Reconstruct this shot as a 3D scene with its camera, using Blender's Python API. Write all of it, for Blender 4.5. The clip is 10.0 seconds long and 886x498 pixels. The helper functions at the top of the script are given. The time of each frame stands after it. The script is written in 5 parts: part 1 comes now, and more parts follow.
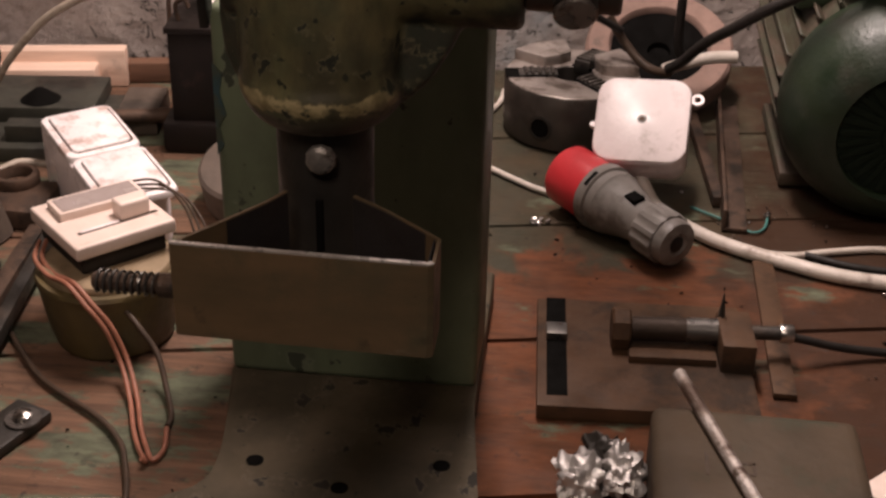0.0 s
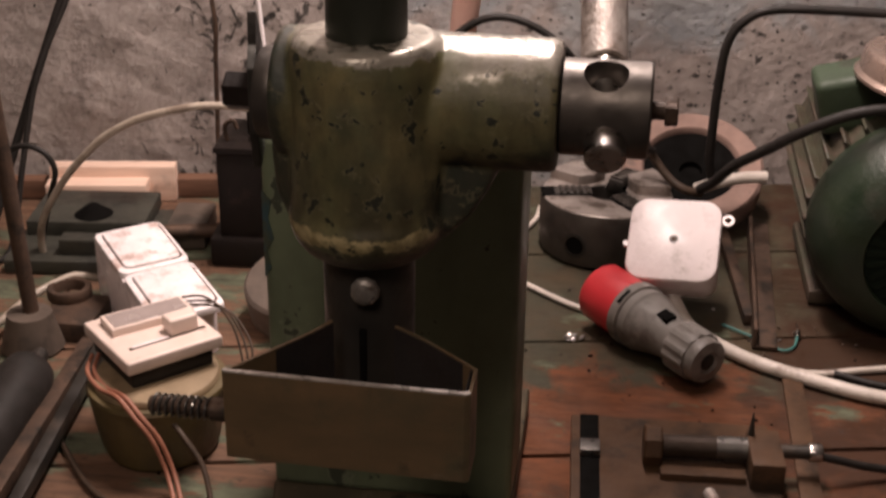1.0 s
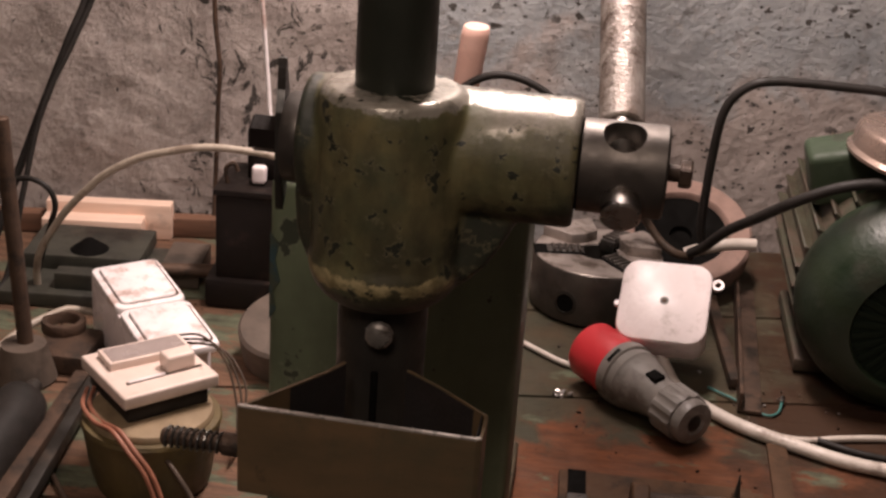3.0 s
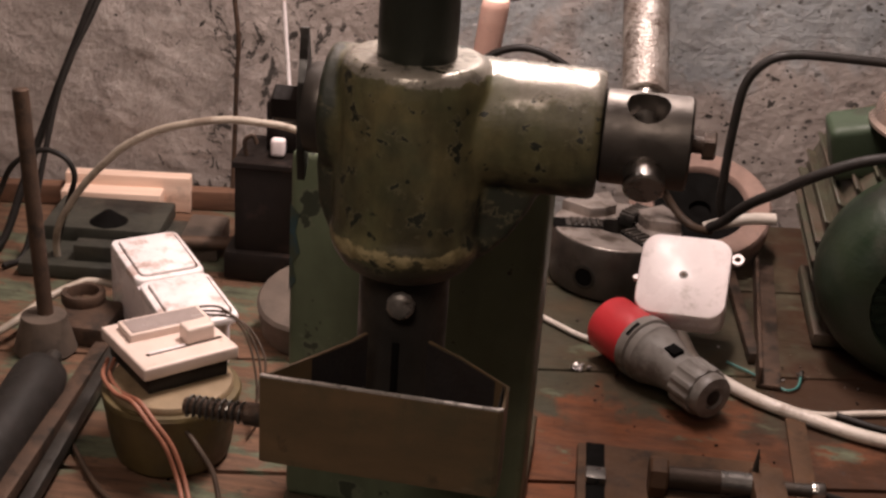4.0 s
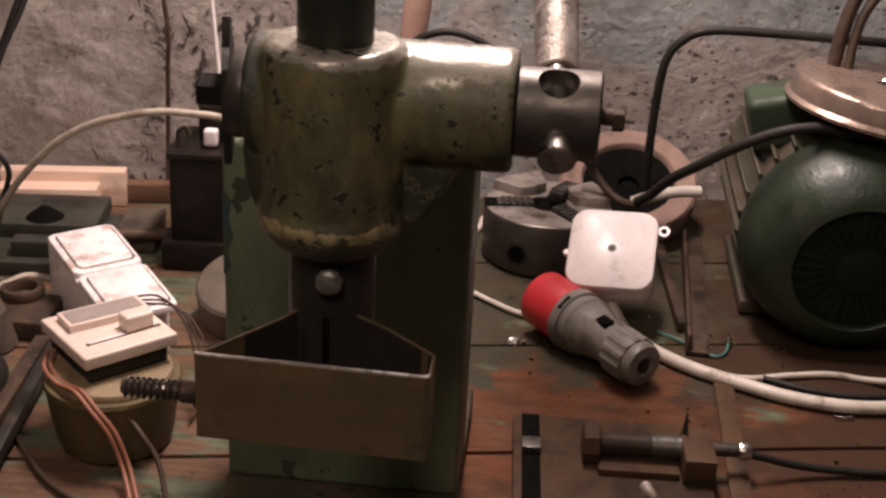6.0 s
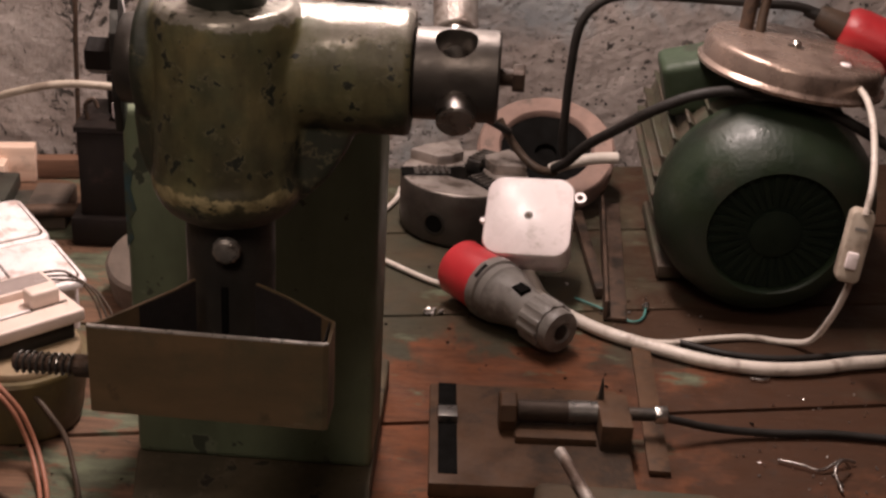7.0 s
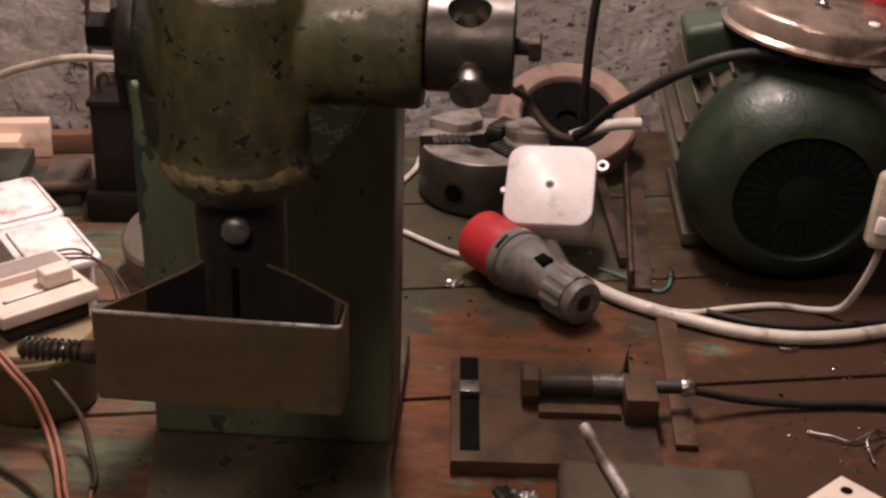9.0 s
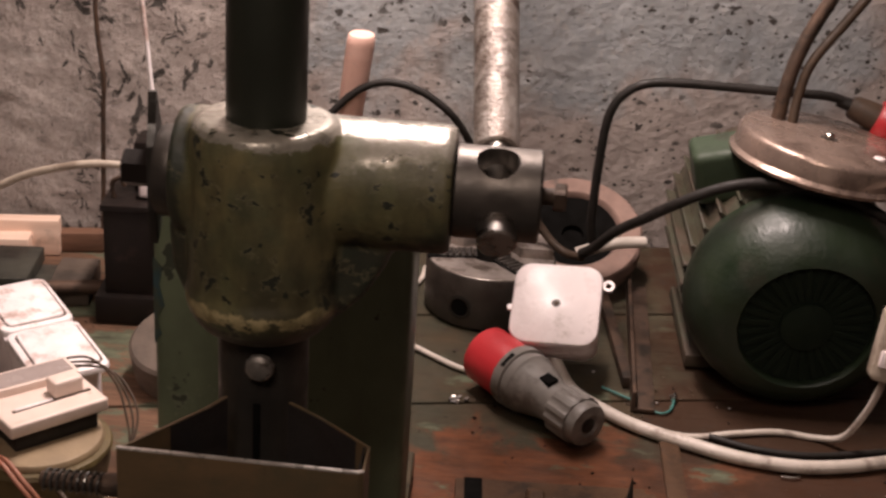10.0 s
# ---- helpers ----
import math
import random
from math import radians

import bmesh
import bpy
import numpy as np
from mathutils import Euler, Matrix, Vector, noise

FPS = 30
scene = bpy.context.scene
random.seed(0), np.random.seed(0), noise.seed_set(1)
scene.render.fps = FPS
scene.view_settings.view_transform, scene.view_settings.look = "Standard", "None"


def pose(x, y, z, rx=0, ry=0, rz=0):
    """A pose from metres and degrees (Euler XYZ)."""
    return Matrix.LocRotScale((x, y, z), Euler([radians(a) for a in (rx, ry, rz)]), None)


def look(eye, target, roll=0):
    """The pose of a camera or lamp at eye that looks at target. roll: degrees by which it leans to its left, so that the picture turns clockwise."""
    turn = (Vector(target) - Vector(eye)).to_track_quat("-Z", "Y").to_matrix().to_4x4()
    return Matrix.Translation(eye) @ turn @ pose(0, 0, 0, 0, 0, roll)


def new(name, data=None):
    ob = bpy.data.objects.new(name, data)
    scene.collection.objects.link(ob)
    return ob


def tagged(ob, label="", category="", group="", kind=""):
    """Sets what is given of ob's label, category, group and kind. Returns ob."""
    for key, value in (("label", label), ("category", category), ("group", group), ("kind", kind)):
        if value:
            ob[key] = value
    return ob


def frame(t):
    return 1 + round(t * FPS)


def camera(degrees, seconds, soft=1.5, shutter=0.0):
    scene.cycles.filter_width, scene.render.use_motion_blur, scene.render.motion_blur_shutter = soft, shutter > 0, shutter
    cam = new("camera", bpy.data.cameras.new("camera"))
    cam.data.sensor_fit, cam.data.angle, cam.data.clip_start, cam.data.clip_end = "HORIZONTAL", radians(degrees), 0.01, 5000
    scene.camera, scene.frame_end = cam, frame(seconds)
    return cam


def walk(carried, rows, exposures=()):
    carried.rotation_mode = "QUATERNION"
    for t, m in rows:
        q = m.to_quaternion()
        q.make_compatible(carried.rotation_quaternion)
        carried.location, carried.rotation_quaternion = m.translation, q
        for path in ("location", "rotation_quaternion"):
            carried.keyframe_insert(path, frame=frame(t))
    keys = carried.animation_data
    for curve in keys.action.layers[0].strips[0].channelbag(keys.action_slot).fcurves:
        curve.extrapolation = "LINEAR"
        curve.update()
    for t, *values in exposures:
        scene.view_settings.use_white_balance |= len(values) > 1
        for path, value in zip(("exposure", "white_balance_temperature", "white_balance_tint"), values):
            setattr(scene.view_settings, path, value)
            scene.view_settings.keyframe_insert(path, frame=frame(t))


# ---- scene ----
cam = camera(36, 10.0, soft=2.6, shutter=0.4)
walk(cam, [
    (0, look((0.1495, -1.0987, 0.5557), (0.0548, -0.2319, 0.0661), 1.15)),
    (0.5, look((0.1495, -1.1155, 0.5737), (0.0542, -0.2369, 0.1058), 1.54)),
    (1, look((0.1522, -1.1242, 0.5854), (0.0251, -0.2281, 0.1601), 0.76)),
    (1.3, look((0.1499, -1.1246, 0.5829), (0.0435, -0.2198, 0.1833), 2.21)),
    (1.5, look((0.1484, -1.1249, 0.5820), (0.0423, -0.2142, 0.1828), 1.78)),
    (2, look((0.1488, -1.1374, 0.5934), (0.0503, -0.2158, 0.2180), 2.45)),
    (2.5, look((0.1447, -1.1442, 0.5893), (0.0474, -0.2221, 0.2146), 3.20)),
    (3, look((0.1337, -1.1429, 0.5883), (0.0232, -0.2279, 0.2004), 3.98)),
    (3.2, look((0.1358, -1.1425, 0.5858), (0.0247, -0.2287, 0.1952), 3.89)),
    (4.3, look((0.1296, -1.1438, 0.5855), (0.0037, -0.2392, 0.1781), 3.68)),
    (4.5, look((0.1341, -1.1475, 0.5838), (0.0104, -0.2419, 0.1782), 2.49)),
    (5, look((0.1437, -1.1482, 0.5798), (0.0293, -0.2464, 0.1629), 1.26)),
    (5.2, look((0.1407, -1.1510, 0.5803), (0.0337, -0.2481, 0.1642), 1.91)),
    (6.3, look((0.1496, -1.1699, 0.5928), (0.0848, -0.2582, 0.1873), 2.43)),
    (6.5, look((0.1573, -1.1681, 0.5874), (0.1096, -0.2537, 0.1854), 1.91)),
    (6.8, look((0.1589, -1.1619, 0.5840), (0.1236, -0.2532, 0.1815), 2.92)),
    (7, look((0.1600, -1.1577, 0.5819), (0.1313, -0.2529, 0.1571), 3.16)),
    (7.5, look((0.1552, -1.1528, 0.5767), (0.1172, -0.2512, 0.1460), 2.62)),
    (8, look((0.1419, -1.1431, 0.5758), (0.0729, -0.2495, 0.1323), 3.42)),
    (8.5, look((0.1471, -1.1382, 0.5757), (0.0751, -0.2461, 0.1294), 2.90)),
    (9, look((0.1631, -1.1346, 0.5778), (0.1178, -0.2422, 0.1289), 1.82)),
    (9.2, look((0.1633, -1.1357, 0.5903), (0.1285, -0.2323, 0.1737), 2.34)),
    (9.5, look((0.1635, -1.1373, 0.6075), (0.1327, -0.2175, 0.2163), 3.02)),
    (10, look((0.1454, -1.1333, 0.6078), (0.1036, -0.2148, 0.2147), 3.83)),
], exposures=[(0.0, 0.06), (10.0, 0.06)])

# ---- light: a warm tube lamp hung over the bench and the workshop's ceiling lamp behind, in a closed room ----
world = bpy.data.worlds.new("room_air")
scene.world = world
world.use_nodes = True
world.node_tree.nodes["Background"].inputs[0].default_value = (1.0, 0.82, 0.72, 1)
world.node_tree.nodes["Background"].inputs[1].default_value = 0.02


def area_lamp(name, eye, target, sx, sy, watts, color):
    d = bpy.data.lights.new(name, "AREA")
    d.shape, d.size, d.size_y, d.energy, d.color = "RECTANGLE", sx, sy, watts, color
    ob = new(name, d)
    ob.matrix_world = look(eye, target)
    return ob


tube_lamp = area_lamp("bench_lamp", (0.055, 0.0, 1.02), (0.0, -0.03, 0.0), 0.10, 0.46, 15.8, (1.0, 0.82, 0.765))
tube_lamp.matrix_world = pose(0.055, 0.0, 1.02)  # a long tube across the bench, shining down
area_lamp("ceiling_lamp", (-0.06, -1.65, 1.60), (0.0, -0.3, 0.2), 0.40, 0.40, 10.0, (1.0, 0.81, 0.71))


# ---- materials ----
class N:
    """A small wrapper to write node trees."""

    def __init__(self, name):
        self.m = bpy.data.materials.new(name)
        self.m.use_nodes = True
        self.t = self.m.node_tree
        self.b = self.t.nodes["Principled BSDF"]
        tc = self.t.nodes.new("ShaderNodeTexCoord")
        self.co = tc.outputs["Object"]

    def noise(self, scale, detail=4.0, rough=0.55, stretch=None, dist=0.0):
        n = self.t.nodes.new("ShaderNodeTexNoise")
        n.inputs["Scale"].default_value, n.inputs["Detail"].default_value = scale, detail
        n.inputs["Roughness"].default_value, n.inputs["Distortion"].default_value = rough, dist
        self.t.links.new(self.stretch(stretch) if stretch else self.co, n.inputs["Vector"])
        return n.outputs["Fac"]

    def stretch(self, s):
        mp = self.t.nodes.new("ShaderNodeMapping")
        mp.inputs["Scale"].default_value = s
        self.t.links.new(self.co, mp.inputs["Vector"])
        return mp.outputs["Vector"]

    def voronoi(self, scale, feature="F1"):
        n = self.t.nodes.new("ShaderNodeTexVoronoi")
        n.feature = feature
        n.inputs["Scale"].default_value = scale
        self.t.links.new(self.co, n.inputs["Vector"])
        return n.outputs["Distance"]

    def ramp(self, fac, lo, hi, a=0.0, b=1.0):
        n = self.t.nodes.new("ShaderNodeMapRange")
        n.inputs["From Min"].default_value, n.inputs["From Max"].default_value = lo, hi
        n.inputs["To Min"].default_value, n.inputs["To Max"].default_value = a, b
        self.t.links.new(fac, n.inputs["Value"])
        return n.outputs["Result"]

    def math(self, op, a, b):
        n = self.t.nodes.new("ShaderNodeMath")
        n.operation = op
        for i, v in enumerate((a, b)):
            if isinstance(v, (int, float)):
                n.inputs[i].default_value = v
            else:
                self.t.links.new(v, n.inputs[i])
        return n.outputs[0]

    def axis(self, k):
        n = self.t.nodes.new("ShaderNodeSeparateXYZ")
        self.t.links.new(self.co, n.inputs[0])
        return n.outputs[k]

    def mix(self, fac, a, b):
        n = self.t.nodes.new("ShaderNodeMix")
        n.data_type = "RGBA"
        if isinstance(fac, (int, float)):
            n.inputs["Factor"].default_value = fac
        else:
            self.t.links.new(fac, n.inputs["Factor"])
        for key, v in ((6, a), (7, b)):
            if isinstance(v, tuple):
                n.inputs[key].default_value = (*v, 1)
            else:
                self.t.links.new(v, n.inputs[key])
        return n.outputs[2]

    def random(self):
        return self.t.nodes.new("ShaderNodeObjectInfo").outputs["Random"]

    def bump(self, height, dist, strength=1.0, prev=None):
        n = self.t.nodes.new("ShaderNodeBump")
        n.inputs["Distance"].default_value, n.inputs["Strength"].default_value = dist, strength
        self.t.links.new(height, n.inputs["Height"])
        if prev:
            self.t.links.new(prev, n.inputs["Normal"])
        return n.outputs["Normal"]

    def out(self, color=None, rough=None, metal=None, normal=None, **kw):
        for key, v in (("Base Color", color), ("Roughness", rough), ("Metallic", metal), ("Normal", normal)):
            if v is None:
                continue
            if isinstance(v, (int, float)):
                self.b.inputs[key].default_value = v
            elif isinstance(v, tuple):
                self.b.inputs[key].default_value = (*v, 1)
            else:
                self.t.links.new(v, self.b.inputs[key])
        return self.m


def plain(name, a, b, rough=0.5, metal=0.0, scale=30.0, bump=0.0004, stain=None, amount=0.5, spread=0.15):
    """Two tones at a coarse scale, a fine grain, and stains of a third tone."""
    n = N(name)
    col = n.mix(n.ramp(n.noise(scale), 0.35, 0.65), a, b)
    fine = n.noise(scale * 9, 3.0)
    if stain:
        s = n.ramp(n.noise(scale * 0.7, 6.0, 0.68), 1 - amount - 0.06, 1 - amount + 0.06)
        col = n.mix(s, col, stain)
    r = n.ramp(n.noise(scale * 1.7, 5.0), 0.3, 0.7, max(0.05, rough - spread), min(1.0, rough + spread))
    return n.out(col, r, metal, n.bump(fine, bump))


def worn_paint(name, a, b, bare, dark, scale=22.0, rough=0.42, chips=0.36, metal=0.0):
    """Old brushed enamel: two shades, dark oily chips of two sizes, runs of grime, small bare scratches."""
    n = N(name)
    col = n.mix(n.ramp(n.noise(scale, 5.0), 0.35, 0.68), a, b)
    grime = n.ramp(n.noise(scale * 1.1, 6.0, 0.6, stretch=(1.0, 1.0, 0.35)), 0.44, 0.70, 0.0, 0.75)
    col = n.mix(grime, col, tuple(0.5 * (p + q) * 0.8 for p, q in zip(b, dark)))
    chip = n.ramp(n.noise(scale * 2.3, 4.0, 0.62, dist=0.25), 1 - chips - 0.012, 1 - chips + 0.012)
    small = n.ramp(n.noise(scale * 7.0, 4.0, 0.6), 0.665, 0.69)
    chip = n.math("MAXIMUM", chip, small)
    edge = n.ramp(n.noise(scale * 2.3, 4.0, 0.62, dist=0.25), 1 - chips - 0.045, 1 - chips - 0.010, 0.0, 0.45)
    col = n.mix(edge, col, bare)
    col = n.mix(chip, col, dark)
    bare_f = n.ramp(n.noise(scale * 4.7, 6.0, 0.7), 0.70, 0.73)
    col = n.mix(bare_f, col, bare)
    r = n.ramp(n.noise(scale * 2.0, 5.0), 0.3, 0.7, rough - 0.1, rough + 0.18)
    nor = n.bump(n.noise(scale * 1.4, 4.0), 0.0008, 0.6)
    nor = n.bump(chip, 0.0004, -0.8, nor)
    nor = n.bump(n.noise(scale * 14, 3.0), 0.00025, 0.7, nor)
    return n.out(col, r, metal, nor)


def head_material():
    """Olive enamel over a rough casting: pale rubbed rim, yellowish lower lip, an arm paler on top."""
    n = N("chipped_olive_casting")
    x, z = n.axis(0), n.axis(2)
    col = n.mix(n.ramp(n.noise(30, 5.0), 0.35, 0.66), (0.168, 0.140, 0.064), (0.078, 0.082, 0.037))
    col = n.mix(n.ramp(n.noise(17, 5.0, 0.6), 0.52, 0.66, 0.0, 0.75), col, (0.060, 0.078, 0.042))
    grime = n.ramp(n.noise(26, 6.0, 0.62, stretch=(1.0, 1.0, 0.4)), 0.43, 0.62, 0.0, 0.85)
    col = n.mix(grime, col, (0.040, 0.034, 0.018))
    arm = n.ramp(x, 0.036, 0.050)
    arm_pale = n.math("ADD", n.ramp(z, 0.383, 0.405, -0.62, 0.70), n.ramp(n.noise(32, 6.0, 0.7), 0.3, 0.7, -0.6, 0.6))
    arm_pale = n.math("MULTIPLY", n.ramp(arm_pale, 0.0, 0.4), arm)
    col = n.mix(arm_pale, col, n.mix(n.ramp(n.noise(60, 5.0), 0.35, 0.65), (0.44, 0.40, 0.35), (0.22, 0.20, 0.155)))
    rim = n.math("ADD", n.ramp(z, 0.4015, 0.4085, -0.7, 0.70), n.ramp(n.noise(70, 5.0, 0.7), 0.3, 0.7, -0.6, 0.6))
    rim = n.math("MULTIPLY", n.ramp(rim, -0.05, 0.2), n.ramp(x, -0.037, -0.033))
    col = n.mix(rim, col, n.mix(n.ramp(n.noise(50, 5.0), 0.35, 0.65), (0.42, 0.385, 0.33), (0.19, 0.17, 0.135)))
    low = n.math("ADD", n.ramp(z, 0.3115, 0.3180, -1.0, 0.0), n.ramp(z, 0.3225, 0.3300, 0.35, -1.0))
    low = n.ramp(n.math("ADD", low, n.ramp(n.noise(75, 5.0, 0.7), 0.3, 0.7, -0.55, 0.55)), -0.02, 0.2)
    col = n.mix(low, col, n.mix(n.ramp(n.noise(120, 4.0), 0.4, 0.6), (0.33, 0.27, 0.14), (0.17, 0.135, 0.062)))
    # shade on the barrel's underside, put into the colour
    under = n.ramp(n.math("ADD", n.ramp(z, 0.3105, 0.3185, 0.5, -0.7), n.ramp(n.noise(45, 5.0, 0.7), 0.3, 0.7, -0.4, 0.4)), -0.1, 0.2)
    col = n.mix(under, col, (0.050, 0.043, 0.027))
    # shade under the arm and on the web as dark colour; left boss darkened too
    web_shade = n.math("ADD", n.ramp(x, 0.024, 0.044, -0.9, 0.15), n.ramp(z, 0.345, 0.372, 0.55, -0.6))
    web_shade = n.math("MAXIMUM", web_shade, n.ramp(x, -0.039, -0.030, 0.55, -0.6))
    web_shade = n.ramp(n.math("ADD", web_shade, n.ramp(n.noise(38, 6.0, 0.68), 0.3, 0.7, -0.45, 0.45)), 0.0, 0.35, 0.0, 0.92)
    col = n.mix(web_shade, col, n.mix(n.ramp(n.noise(60, 5.0), 0.4, 0.6), (0.030, 0.027, 0.018), (0.020, 0.024, 0.015)))
    chip = n.ramp(n.noise(58, 4.0, 0.62, stretch=(1.0, 1.0, 1.25), dist=0.3), 0.605, 0.628)
    chip = n.math("MAXIMUM", chip, n.ramp(n.noise(165, 4.0, 0.6), 0.655, 0.68))
    edge = n.ramp(n.noise(58, 4.0, 0.62, stretch=(1.0, 1.0, 1.25), dist=0.3), 0.575, 0.605, 0.0, 0.4)
    col = n.mix(edge, col, (0.20, 0.175, 0.10))
    col = n.mix(chip, col, (0.020, 0.022, 0.014))
    rough = n.ramp(n.math("MAXIMUM", arm_pale, rim), 0.0, 1.0, 0.50, 0.27)
    rough = n.math("ADD", rough, n.ramp(n.noise(60, 5.0), 0.3, 0.7, -0.10, 0.12))
    nor = n.bump(n.noise(34, 5.0), 0.0014, 0.7)
    nor = n.bump(chip, 0.0005, -0.8, nor)
    nor = n.bump(n.noise(260, 4.0, 0.7), 0.0003, 0.8, nor)
    return n.out(col, rough, n.ramp(n.math("MAXIMUM", arm_pale, rim), 0.0, 1.0, 0.0, 0.35), nor)


def concrete_material():
    """Grey cast concrete with sharp dark voids, overlaid by brownish plaster at both ends and along the foot."""
    n = N("rough_concrete")
    x, z = n.axis(0), n.axis(2)
    wob = n.ramp(n.noise(5.5, 6.0, 0.62, dist=0.4), 0.3, 0.7, -0.75, 0.75)
    side = n.math("MAXIMUM", n.ramp(x, -0.22, -0.02, 1.0, -0.45), n.ramp(x, 0.42, 0.66, -0.5, 0.8))
    side = n.math("MAXIMUM", side, n.ramp(z, 0.10, 0.34, 0.45, -0.6))
    brown = n.ramp(n.math("ADD", side, wob), -0.12, 0.30)
    grey_c = n.mix(n.ramp(n.noise(13, 6.0, 0.65), 0.36, 0.66), (0.285, 0.300, 0.308), (0.395, 0.395, 0.390))
    brown_c = n.mix(n.ramp(n.noise(15, 6.0, 0.65), 0.36, 0.66), (0.315, 0.262, 0.236), (0.425, 0.366, 0.332))
    col = n.mix(brown, grey_c, brown_c)
    col = n.mix(n.ramp(n.noise(40, 6.0, 0.7, dist=0.5), 0.54, 0.68, 0.0, 0.55), col, (0.165, 0.140, 0.125))
    col = n.mix(n.ramp(n.noise(85, 5.0, 0.7), 0.58, 0.70, 0.0, 0.6), col, (0.47, 0.43, 0.40))

    flat = n.t.nodes.new("ShaderNodeCombineXYZ")
    n.t.links.new(n.math("MULTIPLY", x, 0.75), flat.inputs[0])
    n.t.links.new(n.math("MULTIPLY", z, 1.15), flat.inputs[1])
    plane = flat.outputs[0]

    def voids(scale, share, size, ragged):
        v = n.t.nodes.new("ShaderNodeTexVoronoi")
        v.inputs["Scale"].default_value = scale
        v.voronoi_dimensions = "2D"
        n.t.links.new(plane, v.inputs["Vector"])
        sep = n.t.nodes.new("ShaderNodeSeparateColor")
        n.t.links.new(v.outputs["Color"], sep.inputs[0])
        d = n.math("ADD", v.outputs["Distance"], n.ramp(n.noise(scale * 2.6, 4.0, 0.7), 0.25, 0.75, -ragged, ragged))
        r = n.ramp(sep.outputs[0], 1 - share, 1.0, -0.05, size)
        return n.ramp(n.math("SUBTRACT", r, d), 0.0, 0.05)

    pit = n.math("MAXIMUM", voids(58, 0.42, 0.27, 0.34), voids(120, 0.42, 0.27, 0.30))
    pit = n.math("MULTIPLY", pit, n.math("MULTIPLY", n.ramp(n.noise(7, 3.0), 0.34, 0.48), n.ramp(x, -0.34, -0.10, 0.25, 1.0)))
    crack = n.ramp(n.noise(24, 7.0, 0.72, stretch=(1.0, 1.0, 0.8), dist=1.6), 0.70, 0.725)
    band = n.math("MULTIPLY", n.ramp(x, -0.42, -0.30), n.ramp(x, -0.13, -0.20))
    ragged = n.ramp(n.math("ADD", n.ramp(band, 0.0, 1.0, -0.09, 0.0), n.noise(40, 7.0, 0.7, stretch=(1.2, 1.0, 0.8), dist=1.0)), 0.562, 0.585)
    pit = n.math("MAXIMUM", n.math("MAXIMUM", pit, crack), ragged)
    col = n.mix(pit, col, (0.052, 0.044, 0.038))
    nor = n.bump(n.noise(30, 8.0, 0.68), 0.0055, 0.75)
    nor = n.bump(n.noise(125, 5.0, 0.7), 0.0026, 1.0, nor)
    nor = n.bump(pit, 0.0022, -0.9, nor)
    return n.out(col, 0.88, 0.0, nor)


def bench_material():
    n = N("painted_bench_boards")
    x, y = n.axis(0), n.axis(1)
    grain = n.noise(20, 6.0, 0.62, stretch=(0.5, 6.0, 6.0))
    blotch = n.noise(11, 6.0, 0.62, dist=0.4)
    wood = n.mix(n.ramp(grain, 0.35, 0.68), (0.168, 0.092, 0.056), (0.078, 0.045, 0.029))
    red = n.mix(n.ramp(n.noise(30, 6.0, 0.7, stretch=(0.7, 2.2, 2.0)), 0.36, 0.66), (0.150, 0.054, 0.024), (0.072, 0.031, 0.015))
    green = n.mix(n.ramp(n.noise(40, 6.0, 0.7, stretch=(0.7, 2.0, 2.0)), 0.35, 0.65), (0.128, 0.138, 0.088), (0.056, 0.056, 0.037))
    f_red = n.math("ADD", n.ramp(y, -0.05, -0.17, -0.55, 1.0), n.ramp(blotch, 0.3, 0.7, -0.9, 0.9))
    f_red = n.ramp(f_red, 0.15, 0.45)
    f_green = n.math("ADD", n.ramp(x, 0.02, -0.10, -0.45, 0.05), n.ramp(n.noise(14, 6.0, 0.66, stretch=(0.8, 1.8, 1.0)), 0.32, 0.68, -0.9, 0.9))
    f_green = n.ramp(f_green, 0.0, 0.28)
    # back tone lowered: shade round the motor is put into this colour
    back = n.mix(n.ramp(blotch, 0.4, 0.62), (0.046, 0.042, 0.027), (0.068, 0.048, 0.028))
    col = n.mix(f_red, back, red)
    col = n.mix(n.ramp(x, 0.02, -0.06), col, wood)
    col = n.mix(f_green, col, green)
    # dirt towards the right end, with the motor's shade painted in
    dirt_and_shade = n.math("ADD", n.ramp(x, 0.22, 0.40, -0.3, 0.85), n.ramp(n.noise(9, 6.0, 0.65), 0.3, 0.7, -0.7, 0.7))
    col = n.mix(n.ramp(dirt_and_shade, 0.0, 0.5, 0.0, 0.9), col, (0.040, 0.018, 0.009))
    col = n.mix(n.ramp(n.noise(75, 6.0, 0.7), 0.58, 0.70, 0.0, 0.8), col, (0.035, 0.026, 0.021))
    col = n.mix(n.ramp(n.noise(190, 3.0, 0.7), 0.70, 0.74, 0.0, 0.5), col, (0.26, 0.19, 0.14))
    nor = n.bump(grain, 0.0022, 0.8)
    nor = n.bump(n.noise(90, 6.0, 0.7), 0.0014, 0.7, nor)
    n.b.inputs["Specular IOR Level"].default_value = 0.22
    return n.out(col, n.ramp(n.noise(24, 5.0), 0.3, 0.7, 0.55, 0.92), 0.0, nor)


